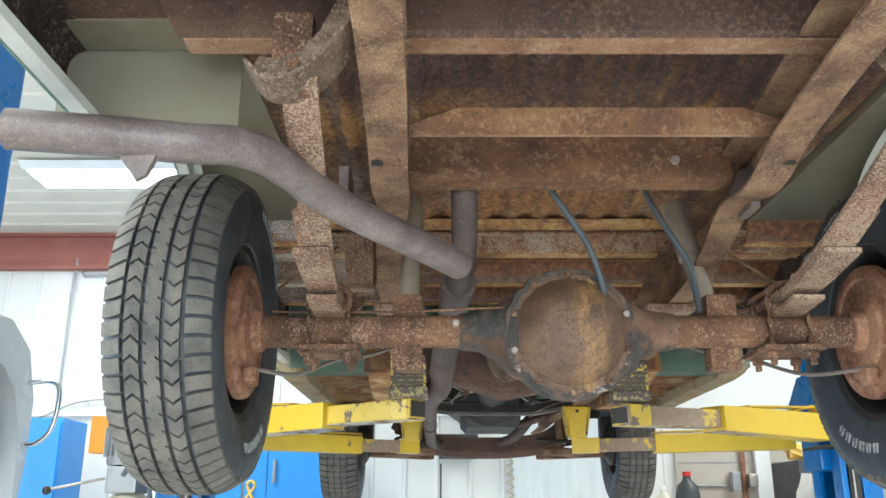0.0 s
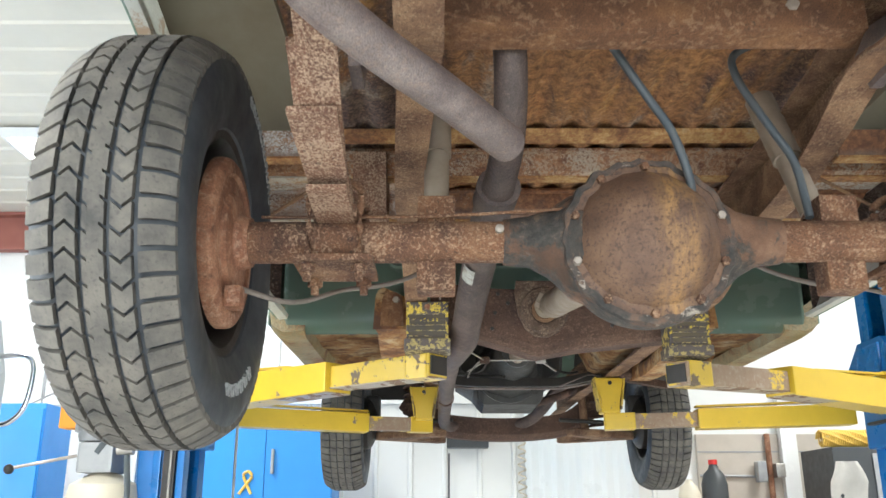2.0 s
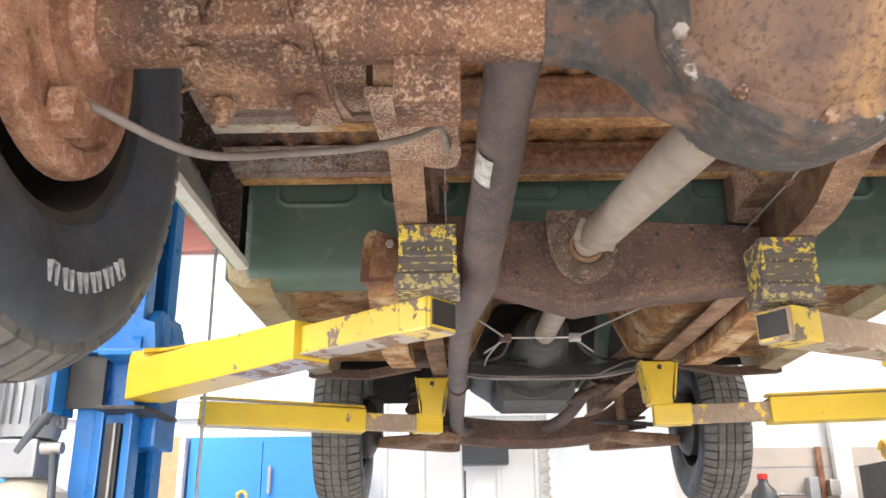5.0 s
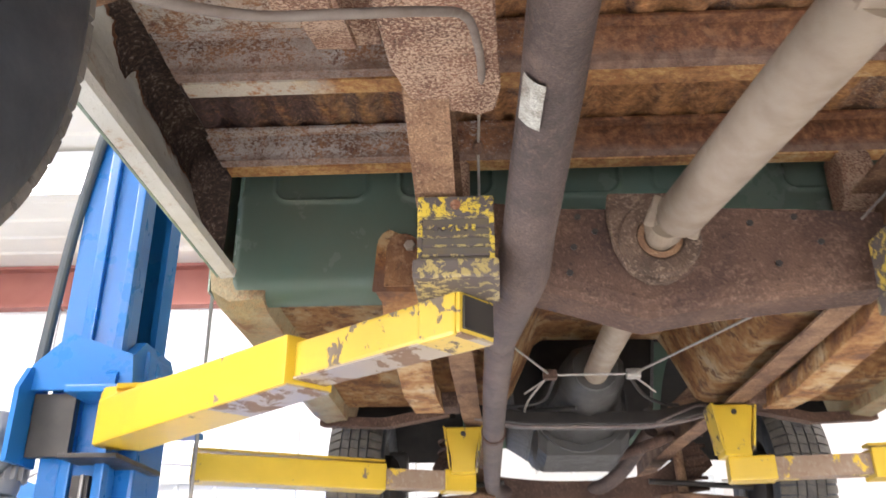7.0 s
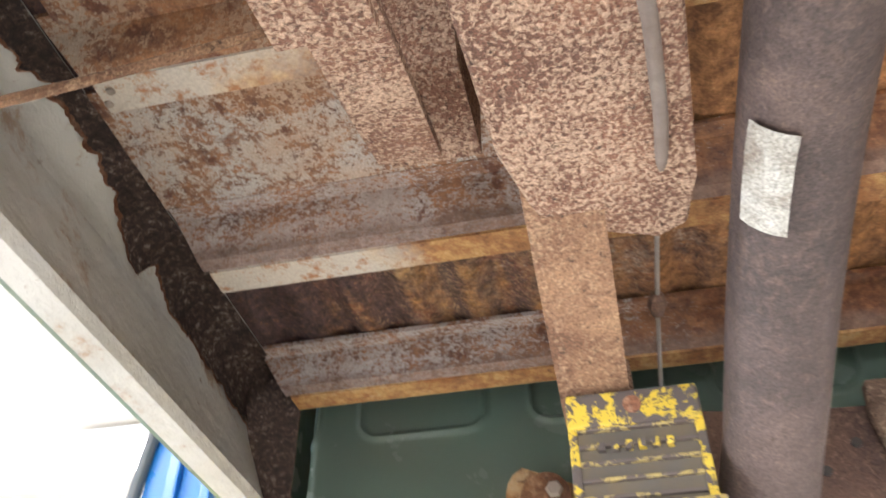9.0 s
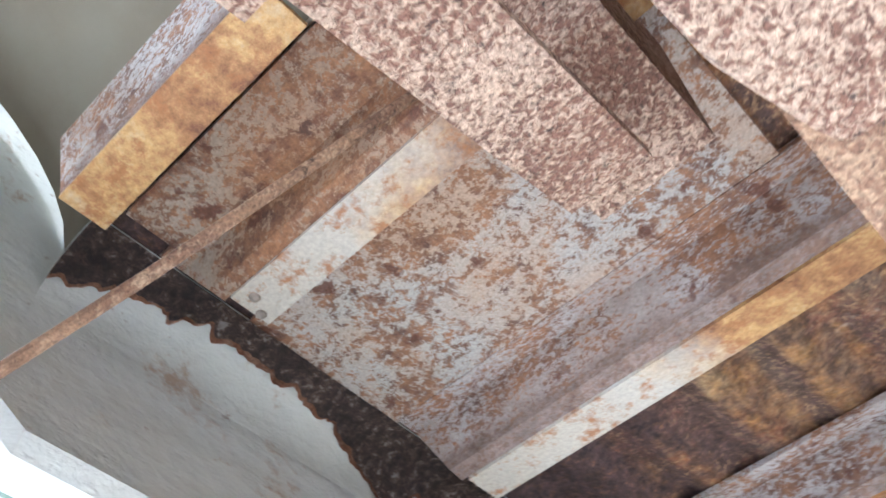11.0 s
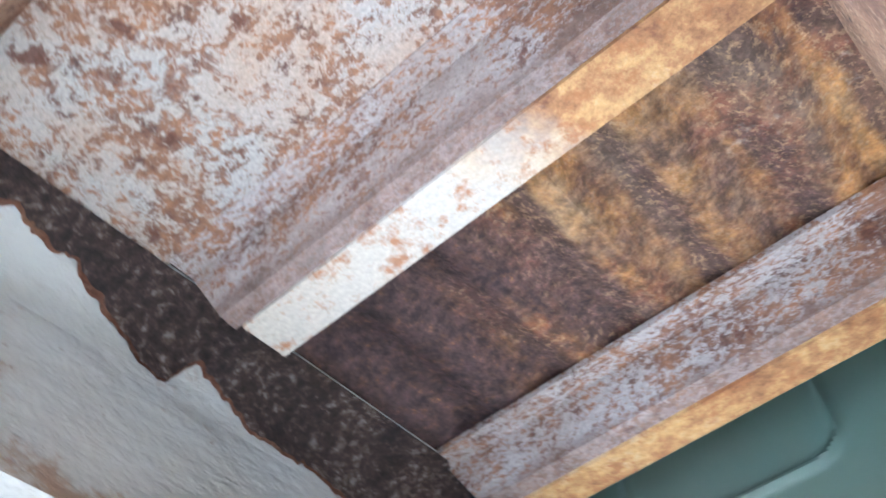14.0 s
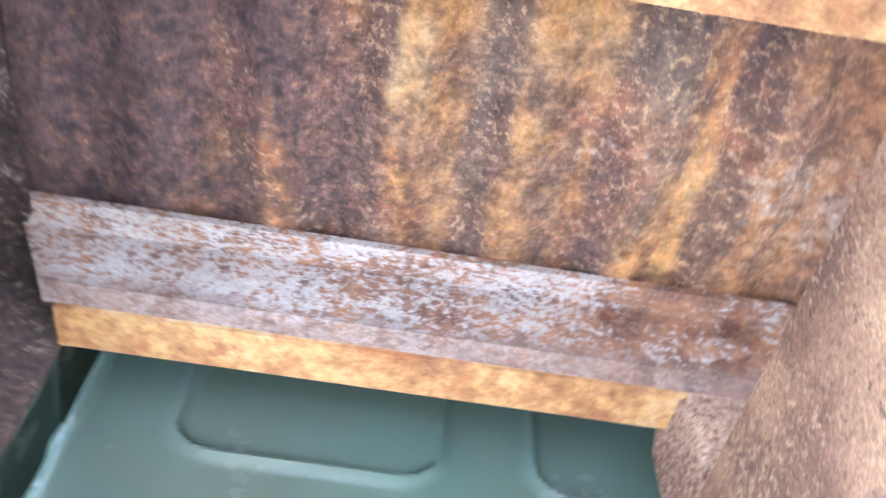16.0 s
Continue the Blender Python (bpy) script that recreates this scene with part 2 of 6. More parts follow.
def make_bed_floor():
    """Rust streaks that follow the ribs of the bed floor, with rests of pale paint."""
    n = Nodes("bed_floor_rust")
    streak = n.calc("ADD", n.calc("MULTIPLY", n.noise(1.0, 3, 0.55, 0.2, n.map((15, 2.6, 15))), 0.7), n.calc("MULTIPLY", n.noise(55, 8, 0.75), 0.3))
    col = n.ramp(streak, [(0.36, (0.06, 0.038, 0.036)), (0.45, (0.135, 0.08, 0.058)), (0.51, (0.25, 0.115, 0.045)), (0.57, (0.42, 0.21, 0.06)), (0.66, (0.38, 0.25, 0.125))])
    # stain bands at the rib pitch, which also stand for the relief's shading
    rib = n.calc("MULTIPLY", n.calc("SINE", n.calc("ADD", n.calc("MULTIPLY", n.axis("X"), 74.8), n.calc("MULTIPLY", n.noise(5, 3), 1.6))), 0.5)
    col = n.mix(n.ramp(n.calc("ADD", rib, n.noise(18, 7, 0.75)), [(0.58, 0.0), (0.88, 0.85)]), col, (0.066, 0.040, 0.040))
    col = n.mix(n.ramp(n.noise(11, 8, 0.75), [(0.52, 0.0), (0.62, 0.6)]), col, (0.25, 0.085, 0.04))
    specks = n.ramp(n.noise(150, 6, 0.75), [(0.53, 0.0), (0.58, 0.7)])
    col = n.mix(specks, col, (0.40, 0.25, 0.13))
    pale = n.ramp(n.calc("ADD", n.noise(3.2, 5, 0.6), n.calc("MULTIPLY", n.noise(120, 4), 0.35)), [(0.74, 0.0), (0.84, 0.7)])
    col = n.mix(pale, col, (0.47, 0.42, 0.35))
    blot = n.ramp(n.noise(4.0, 8, 0.72), [(0.41, 0.88), (0.54, 0.0)])
    col = n.mix(blot, col, n.ramp(n.noise(140, 6, 0.75), [(0.35, (0.045, 0.028, 0.028)), (0.52, (0.095, 0.055, 0.047)), (0.66, (0.21, 0.12, 0.08))]))
    away = n.calc("ABSOLUTE", n.calc("SUBTRACT", n.axis("X"), 0.265))
    ragged = n.calc("ADD", away, n.calc("MULTIPLY", n.calc("SUBTRACT", n.noise(9, 8, 0.72, 0.5, n.map((1.6, 0.7, 1))), 0.5), 0.45))
    # darker towards the bed sides, with a ragged edge
    over = n.ramp(ragged, [(0.72, 0.0), (0.79, 0.93)])
    col = n.mix(over, col, n.ramp(n.noise(95, 7, 0.78), [(0.36, (0.034, 0.023, 0.026)), (0.54, (0.078, 0.047, 0.045)), (0.64, (0.16, 0.085, 0.05)), (0.70, (0.36, 0.17, 0.055))]))
    # orange rust in the middle, its colour lightened where the lamps fall short
    mid = n.calc("MULTIPLY", n.ramp(away, [(0.30, 0.8), (0.44, 0.0)]), n.ramp(n.noise(6, 7, 0.7, 0.3, n.map((2.2, 0.6, 1))), [(0.36, 0.0), (0.5, 1.0)]))
    along = n.calc("ADD", n.calc("SUBTRACT", n.axis("Y"), 1.35), n.calc("MULTIPLY", n.calc("SUBTRACT", n.noise(7, 7, 0.7), 0.5), 0.5))
    mid = n.calc("MULTIPLY", mid, n.ramp(along, [(0.28, 0.0), (0.46, 1.0)]))
    col = n.mix(n.ramp(along, [(0.24, 0.75), (0.40, 0.0)]), col, n.ramp(n.noise(30, 7, 0.75, 0.2, n.map((3.0, 0.5, 1))), [(0.36, (0.045, 0.030, 0.032)), (0.55, (0.10, 0.055, 0.045)), (0.70, (0.22, 0.11, 0.055))]))
    col = n.mix(mid, col, n.ramp(n.noise(40, 6, 0.7), [(0.35, (0.20, 0.09, 0.035)), (0.6, (0.42, 0.20, 0.075)), (0.75, (0.50, 0.33, 0.17))]))
    rest = n.calc("MULTIPLY", n.ramp(n.noise(8, 5, 0.6, 0.3, n.map((2.0, 0.6, 1))), [(0.50, 0.0), (0.62, 0.3)]), n.ramp(away, [(0.40, 0.3), (0.5, 1.0), (0.62, 1.0), (0.70, 0.0)]))
    col = n.mix(rest, col, (0.27, 0.20, 0.115))
    col = n.mix(0.55, col, n.ramp(n.noise(70, 6, 0.66), [(0.36, 0.14), (0.62, 0.82)]), "OVERLAY")
    fine = n.noise(260, 4)
    col = n.mix(0.4, col, n.ramp(fine, [(0.3, 0.2), (0.7, 0.8)]), "OVERLAY")
    return n.done(col, 0.8, 0.0, n.bump(n.noise(90, 6, 0.7), 0.6, 0.003, n.bump(fine, 0.3, 0.001)))


def make_pale_plate(name, pale, rust_at=0.5, grain=(1, 1, 1), stain=(0.47, 0.27, 0.13), spread=0.0, scab_at=0.60, speck=125, brown_low_edge=False):
    """White primer breaking up into rust: soft stains, freckles, blisters and scabs."""
    n = Nodes(name)
    base = n.mix(n.noise(3.5, 5), pale, tuple(c * 0.82 for c in pale))
    soft = n.ramp(n.noise(5.5, 7, 0.62, 0.6), [(0.42, 0.0), (0.64, 0.62)])
    col = n.mix(soft, base, stain)
    v = n.map(grain)
    where = n.noise(13.0, 7, 0.7)
    shift = n.calc("MULTIPLY", n.calc("MAXIMUM", n.calc("ADD", n.axis("X"), 0.32), 0.0), spread)
    freckle = n.calc("ADD", n.calc("ADD", n.calc("MULTIPLY", where, 0.36), n.calc("MULTIPLY", n.noise(speck, 8, 0.78, 0.2, v), 0.70)), shift)
    col = n.mix(n.ramp(freckle, [(rust_at + 0.006, 0.0), (rust_at + 0.018, 0.7), (rust_at + 0.06, 0.95)]), col, n.ramp(n.noise(35, 6, 0.7), [(0.35, (0.10, 0.045, 0.03)), (0.62, (0.35, 0.165, 0.072))]))
    scab = n.calc("ADD", n.calc("ADD", n.noise(14.0, 8, 0.70, 0.5), shift), 0.0)
    col = n.mix(n.ramp(scab, [(scab_at, 0.0), (scab_at + 0.03, 0.7), (scab_at + 0.08, 0.95)]), col, n.ramp(n.noise(60, 7, 0.75), [(0.32, (0.07, 0.032, 0.022)), (0.5, (0.20, 0.085, 0.042)), (0.68, (0.40, 0.20, 0.09))]))
    dots = n.ramp(n.cells(24, n.mix(0.06, n.coord, n.noise(45, 4))), [(0.17, 1.0), (0.25, 0.0)])
    dots = n.calc("MULTIPLY", dots, n.ramp(n.noise(7, 4), [(0.42, 0.0), (0.52, 0.9)]))
    col = n.mix(dots, col, (0.13, 0.05, 0.028))
    if brown_low_edge:
        # browner towards the web's bottom edge, with a noisy upper border
        low = n.calc("ADD", n.calc("MULTIPLY", n.calc("SUBTRACT", n.axis("Z"), 2.30), 11.0), n.calc("MULTIPLY", n.calc("SUBTRACT", n.noise(12, 6, 0.65), 0.5), 0.5))
        col = n.mix(n.ramp(low, [(0.16, 0.75), (0.34, 0.0)]), col, n.ramp(n.noise(45, 6, 0.7), [(0.35, (0.12, 0.075, 0.055)), (0.65, (0.25, 0.175, 0.14))]))
    fine = n.noise(330, 5, 0.7)
    col = n.mix(0.45, col, n.ramp(fine, [(0.3, 0.2), (0.7, 0.8)]), "OVERLAY")
    h = n.calc("ADD", freckle, n.calc("MULTIPLY", scab, 0.7))
    return n.done(col, 0.72, 0.0, n.bump(h, 0.5, 0.004, n.bump(fine, 0.35, 0.001)))


def make_sill(name, pale_from):
    """Cross sill: amber paint, white where the primer shows, orange rust between."""
    n = Nodes(name)
    patch = n.noise(5, 7, 0.62, 0.3)
    amber = n.ramp(n.calc("ADD", n.calc("MULTIPLY", n.noise(9, 7, 0.65, 0.4), 0.6), n.calc("MULTIPLY", n.noise(70, 6, 0.75), 0.4)), [(0.40, (0.17, 0.075, 0.035)), (0.48, (0.36, 0.18, 0.07)), (0.54, (0.50, 0.31, 0.12)), (0.64, (0.56, 0.44, 0.28))])
    along = n.calc("ADD", n.calc("MULTIPLY", n.axis("X"), 1.6), n.calc("MULTIPLY", patch, 0.9))
    white = n.ramp(n.calc("ADD", n.calc("MULTIPLY", n.calc("SUBTRACT", along, 0.5 + pale_from), 1.5), 0.5), [(0.36, 0.92), (0.64, 0.0)])
    col = n.mix(white, amber, (0.48, 0.46, 0.40))
    spots = n.ramp(n.noise(40, 8, 0.75), [(0.52, 0.0), (0.62, 0.9)])
    col = n.mix(spots, col, (0.33, 0.14, 0.05))
    fine = n.noise(260, 4)
    col = n.mix(0.3, col, n.ramp(fine, [(0.3, 0.25), (0.7, 0.75)]), "OVERLAY")
    return n.done(col, 0.7, 0.0, n.bump(fine, 0.3, 0.001))


def make_side_panel():
    """Inner face of the bed side: grey-green paint with chalky haze and rust freckles."""
    n = Nodes("bed_side_inner_paint")
    col = n.mix(n.ramp(n.noise(4, 6), [(0.35, 0.0), (0.7, 1.0)]), (0.46, 0.47, 0.43), (0.60, 0.62, 0.59))
    f = n.ramp(n.noise(6, 9, 0.75), [(0.565, 0.0), (0.63, 0.8)])
    col = n.mix(f, col, (0.32, 0.20, 0.11))
    f = n.ramp(n.noise(38, 7, 0.7), [(0.64, 0.0), (0.70, 0.8)])
    col = n.mix(f, col, (0.22, 0.14, 0.09))
    col = n.mix(n.ramp(n.noise(1.0, 6, 0.6, 0.4, n.map((4, 2.5, 14))), [(0.5, 0.0), (0.75, 0.5)]), col, (0.60, 0.62, 0.62))
    return n.done(col, 0.55, 0.0, n.bump(n.noise(6, 6), 0.8, 0.02, n.bump(n.noise(1.0, 6, 0.65, 0.6, n.map((45, 30, 70))), 0.4, 0.004)))


def make_undercoat():
    n = Nodes("flaking_undercoat")
    col = n.ramp(n.calc("ADD", n.calc("MULTIPLY", n.noise(115, 8, 0.75, 0.4), 0.75), n.calc("MULTIPLY", n.noise(14, 5), 0.25)), [(0.40, (0.052, 0.040, 0.038)), (0.50, (0.10, 0.072, 0.062)), (0.55, (0.18, 0.12, 0.09)), (0.60, (0.40, 0.35, 0.31))])
    return n.done(col, 0.9, 0.0, n.bump(n.noise(60, 6, 0.7), 0.9, 0.006))


def make_cab_floor():
    n = Nodes("cab_floor_rust")
    col = n.ramp(n.noise(7, 9, 0.70, 0.15), [(0.30, (0.10, 0.045, 0.025)), (0.42, (0.30, 0.135, 0.05)), (0.50, (0.44, 0.24, 0.095)), (0.57, (0.54, 0.38, 0.20)), (0.68, (0.58, 0.50, 0.36))])
    col = n.mix(n.ramp(n.noise(22, 8, 0.76), [(0.52, 0.0), (0.58, 0.85)]), col, n.ramp(n.noise(70, 5), [(0.35, (0.09, 0.04, 0.025)), (0.65, (0.28, 0.12, 0.05))]))
    col = n.mix(n.ramp(n.noise(5, 6, 0.7), [(0.58, 0.0), (0.64, 0.8)]), col, (0.15, 0.08, 0.055))
    return n.done(col, 0.82, 0.0, n.bump(n.noise(60, 7, 0.72), 0.7, 0.005))


def make_cover():
    """Differential cover: brown scale with a streaky upright sheen painted into its colour."""
    n = Nodes("diff_cover_rust")
    col = n.ramp(n.noise(12, 8, 0.62, 0.3), [(0.3, (0.085, 0.048, 0.033)), (0.5, (0.145, 0.082, 0.052)), (0.7, (0.22, 0.13, 0.078))])
    near = n.calc("ABSOLUTE", n.calc("SUBTRACT", n.axis("X"), 0.325))
    sheen = n.calc("MULTIPLY", n.ramp(n.noise(1.0, 8, 0.72, 0.2, n.map((44, 12, 14))), [(0.42, 0.0), (0.62, 0.9)]), n.ramp(near, [(0.012, 1.0), (0.05, 0.0)]))
    col = n.mix(sheen, col, (0.40, 0.225, 0.085))
    speck = n.ramp(n.noise(150, 6, 0.7), [(0.52, 0.0), (0.60, 0.7)])
    col = n.mix(speck, col, (0.055, 0.032, 0.026))
    return n.done(col, 0.5, 0.0, n.bump(n.noise(130, 6, 0.7), 0.8, 0.004))


def make_rim():
    """Oil-black rim with crusts of rust and smears of pale sealant."""
    n = Nodes("oily_cover_rim")
    col = n.ramp(n.noise(30, 7, 0.7), [(0.38, (0.028, 0.028, 0.027)), (0.5, (0.07, 0.056, 0.047)), (0.62, (0.15, 0.09, 0.06))])
    col = n.mix(n.ramp(n.noise(24, 7, 0.72, 0.4), [(0.60, 0.0), (0.64, 0.9)]), col, (0.40, 0.35, 0.30))
    return n.done(col, 0.55, 0.0, n.bump(n.noise(80, 6, 0.7), 0.9, 0.006))


def make_housing():
    """Rusty casting with black oil-soaked patches."""
    n = Nodes("oily_housing")
    col = n.ramp(n.noise(10, 8, 0.62), [(0.28, (0.04, 0.024, 0.017)), (0.45, (0.10, 0.052, 0.031)), (0.6, (0.17, 0.088, 0.05)), (0.74, (0.27, 0.16, 0.10))])
    oil = n.ramp(n.noise(7, 8, 0.74, 0.4), [(0.50, 0.95), (0.56, 0.0)])
    col = n.mix(oil, col, n.ramp(n.noise(45, 7, 0.75), [(0.38, (0.022, 0.023, 0.022)), (0.55, (0.06, 0.055, 0.048)), (0.66, (0.17, 0.12, 0.085))]))
    return n.done(col, 0.6, 0.0, n.bump(n.noise(75, 7, 0.72), 0.9, 0.006))


M_HOUSING, M_RIM = make_housing(), make_rim()
M_WHEELHOUSE = plain("dusty_olive_paint", (0.235, 0.212, 0.155), 0.65, 0.0, 0.8, 6, 0.2, (0.20, 0.155, 0.10))
M_ROCKER = rusty("olive_rocker_paint", [(0.36, (0.17, 0.085, 0.04)), (0.46, (0.25, 0.20, 0.11)), (0.66, (0.34, 0.31, 0.20))], 9, 70, 0.5, (0.36, 0.19, 0.08), bump=0.3, rough=0.6, dark_pits=0.5)
M_TYRE, M_TREAD = make_tyre(), make_tread()
M_ARM = make_chipped("chipped_yellow_paint", (0.68, 0.465, 0.035), (0.30, 0.22, 0.15), amount=0.345)
M_ARM_WORN = make_chipped("worn_yellow_paint", (0.66, 0.46, 0.05), (0.22, 0.17, 0.12), amount=0.435, scale=18.0)
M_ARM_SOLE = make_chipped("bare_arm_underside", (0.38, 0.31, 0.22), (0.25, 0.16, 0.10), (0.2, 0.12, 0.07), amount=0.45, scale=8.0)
M_ARM_BARE = make_chipped("scraped_bare_arm", (0.75, 0.52, 0.05), (0.26, 0.15, 0.09), (0.36, 0.29, 0.22), amount=0.56)
M_PAD_HEAD = make_chipped("pad_paint", (0.66, 0.49, 0.06), (0.11, 0.095, 0.09), (0.085, 0.07, 0.065), amount=0.53, scale=42.0)
M_PAD_RIDGE = make_chipped("pad_ridge_paint", (0.42, 0.33, 0.12), (0.13, 0.11, 0.10), (0.10, 0.08, 0.07), amount=0.53, scale=60.0)
M_FLOOR_BED, M_SIDE, M_UNDERCOAT, M_CAB_FLOOR, M_COVER = make_bed_floor(), make_side_panel(), make_undercoat(), make_cab_floor(), make_cover()
M_PLATE = make_pale_plate("pale_rusting_plate", (0.52, 0.505, 0.465), 0.524, scab_at=0.585)
M_WEB = make_pale_plate("sill_web_rust", (0.53, 0.50, 0.48), 0.526, (0.7, 1.6, 1), (0.25, 0.155, 0.10), 0.30, 0.63, 210, True)
M_RUST_PLATE = make_pale_plate("rusted_floor_plate", (0.42, 0.34, 0.26), 0.505, (1, 1, 1), (0.36, 0.17, 0.065), 0.0, 0.54)
M_SILL, M_SILL_RUST = make_sill("sill_paint", -0.70), make_sill("sill_amber", -1.8)
M_SILL_DULL = rusty("dull_orange_lip", [(0.3, (0.13, 0.065, 0.035)), (0.5, (0.27, 0.14, 0.075)), (0.72, (0.38, 0.25, 0.16))], 6, 70, 0.3, dark_pits=0.4)
M_GLOW = Nodes("lamp_lens")
M_GLOW.put(M_GLOW.bsdf.inputs["Emission Color"], (1.0, 0.98, 0.95))
M_GLOW.put(M_GLOW.bsdf.inputs["Emission Strength"], 6.0)
M_GLOW = M_GLOW.mat

# ---- mesh tools ----
PLACE = {}


def thing(name, loc, label, category, group="", kind=""):
    ob = new(name)
    ob.location = loc
    ob.empty_display_size = 0.1
    PLACE[ob.name] = Vector(loc)
    return tagged(ob, label, category, group, kind)


def part(name, bm, material, parent=None, label="", smooth=False):
    me = bpy.data.meshes.new(name)
    bmesh.ops.recalc_face_normals(bm, faces=bm.faces)
    bm.to_mesh(me)
    bm.free()
    me.materials.append(material)
    if smooth:
        me.polygons.foreach_set("use_smooth", [True] * len(me.polygons))
        me.set_sharp_from_angle(angle=radians(38))
    ob = new(name, me)
    if parent:
        ob.parent = parent
        ob.matrix_parent_inverse = Matrix.Translation(-PLACE.get(parent.name, Vector()))
    if label:
        ob["label"] = label
    return ob


def bevel(bm, geom_edges, width, segments=2):
    bmesh.ops.bevel(bm, geom=geom_edges, offset=width, segments=segments, affect="EDGES", profile=0.7, clamp_overlap=True)


def box(lo, hi, r=0.004, m=None, bm=None):
    bm = bm or bmesh.new()
    one = bmesh.new()
    size = [abs(b - a) for a, b in zip(lo, hi)]
    mid = [(a + b) / 2 for a, b in zip(lo, hi)]
    bmesh.ops.create_cube(one, size=1, matrix=(m or Matrix()) @ Matrix.Translation(mid) @ Matrix.Diagonal((*size, 1)))
    if r:
        bevel(one, one.edges[:], min(r, min(size) * 0.3))
    return merge(bm, one)


def merge(bm, other):
    me = bpy.data.meshes.new("tmp")
    other.to_mesh(me)
    other.free()
    bm.from_mesh(me)
    bpy.data.meshes.remove(me)
    return bm


def glide(pts, steps=6):
    """A smooth line through the points."""
    p = [Vector(q) for q in pts]
    p = [2 * p[0] - p[1]] + p + [2 * p[-1] - p[-2]]
    out = []
    for i in range(1, len(p) - 2):
        a, b, c, d = p[i - 1:i + 3]
        for k in range(steps):
            t = k / steps
            out.append(0.5 * (2 * b + (c - a) * t + (2 * a - 5 * b + 4 * c - d) * t * t + (3 * b - a - 3 * c + d) * t ** 3))
    return out + [p[-2]]


def loft(rings, closed=True, caps=True, bm=None):
    bm = bm or bmesh.new()
    vs = [[bm.verts.new(q) for q in ring] for ring in rings]
    n = len(rings[0])
    for a, b in zip(vs, vs[1:]):
        for i in range(n if closed else n - 1):
            j = (i + 1) % n
            bm.faces.new((a[i], a[j], b[j], b[i]))
    if caps and closed:
        bm.faces.new(vs[0])
        bm.faces.new(vs[-1][::-1])
    return bm


def sweep(pts, section, up=(0, 0, 1), caps=True, bm=None):
    """Carry a closed section (side, up) along a line."""
    pts = [Vector(p) for p in pts]
    rings = []
    for i, p in enumerate(pts):
        d = (pts[min(i + 1, len(pts) - 1)] - pts[max(i - 1, 0)]).normalized()
        side = d.cross(Vector(up)).normalized()
        top = side.cross(d)
        sec = section(i / (len(pts) - 1)) if callable(section) else section
        rings.append([p + side * u + top * v for u, v in sec])
    return loft(rings, True, caps, bm)


def tube(pts, r, n=14, steps=6, bm=None, smooth=True):
    line = glide(pts, steps) if smooth and len(pts) > 2 else [Vector(p) for p in pts]
    up = Vector((0, 0, 1))
    span = (line[-1] - line[0]).normalized()
    if abs(span.z) > 0.8:
        up = Vector((0, 1, 0))
    rad = r if callable(r) else (lambda t: r)
    return sweep(line, lambda t: [(rad(t) * math.cos(a), rad(t) * math.sin(a)) for a in (2 * math.pi * k / n for k in range(n))], up, True, bm)


def lathe(profile, centre, axis="x", n=40, closed=False, bm=None):
    """Turn (radius, along) pairs round an axis."""
    rings = []
    for k in range(n):
        a = 2 * math.pi * k / n
        ring = []
        for r, s in profile:
            c, d = r * math.cos(a), r * math.sin(a)
            ring.append(Vector(centre) + Vector({"x": (s, c, d), "y": (c, s, d), "z": (c, d, s)}[axis]))
        rings.append(ring)
    bm = bm or bmesh.new()
    vs = [[bm.verts.new(q) for q in ring] for ring in rings]
    m = len(profile)
    for k in range(n):
        a, b = vs[k], vs[(k + 1) % n]
        for i in range(m if closed else m - 1):
            j = (i + 1) % m
            bm.faces.new((a[i], a[j], b[j], b[i]))
    bmesh.ops.remove_doubles(bm, verts=bm.verts, dist=1e-5)
    return bm


def prism(poly, axis, a, b, bm=None, r=0.0):
    """A flat outline given thickness along an axis."""
    def at(p, s):
        return {"x": (s, p[0], p[1]), "y": (p[0], s, p[1]), "z": (p[0], p[1], s)}[axis]
    one = loft([[at(p, a) for p in poly], [at(p, b) for p in poly]])
    if r:
        bevel(one, one.edges[:], r, 1)
    return merge(bm, one) if bm else one


def bolt(centre, axis="y", r=0.009, h=0.008, bm=None):
    return lathe([(0, -h), (r * 0.8, -h), (r, -h * 0.7), (r, 0), (0, 0)], centre, axis, 6, bm=bm)

# ---- the workshop ----
X0, X1, Y0, Y1, ZC = -7.0, 8.0, -5.0, 8.4, 4.25


def setting(name, bm, material, label, parent=None):
    return tagged(part(name, bm, material, parent), label, "", "", "structure")


setting("floor", box((X0, Y0, -0.12), (X1, Y1, 0.0), 0), M_CONCRETE, "pale worn concrete workshop floor")
ceil = box((X0, Y0, ZC), (X1, Y1, ZC + 0.1), 0)
for k in range(44):
    y = Y0 + 0.15 + k * 0.305
    prism([(y, ZC), (y + 0.02, ZC - 0.012), (y + 0.06, ZC - 0.012), (y + 0.08, ZC)], "x", X0, X1, ceil)
tagged(part("ceiling", ceil, M_CEIL), "cream ribbed metal panel ceiling", "", "", "structure")
wall_n = setting("wall_north", box((X0, Y1, 0), (X1, Y1 + 0.15, ZC), 0), M_WALL, "white ribbed metal panel wall")
for k in range(48):
    x = X0 + 0.1 + k * 0.31
    if x < 2.1:
        part("panel_rib", prism([(x, Y1), (x + 0.012, Y1 - 0.018), (x + 0.038, Y1 - 0.018), (x + 0.05, Y1)], "z", 0.05, 3.86), M_WALL, wall_n)
setting("wall_west_rear", box((X0 - 0.15, Y0, 0), (X0, -0.5, ZC), 0), M_WALL, "white workshop side wall")
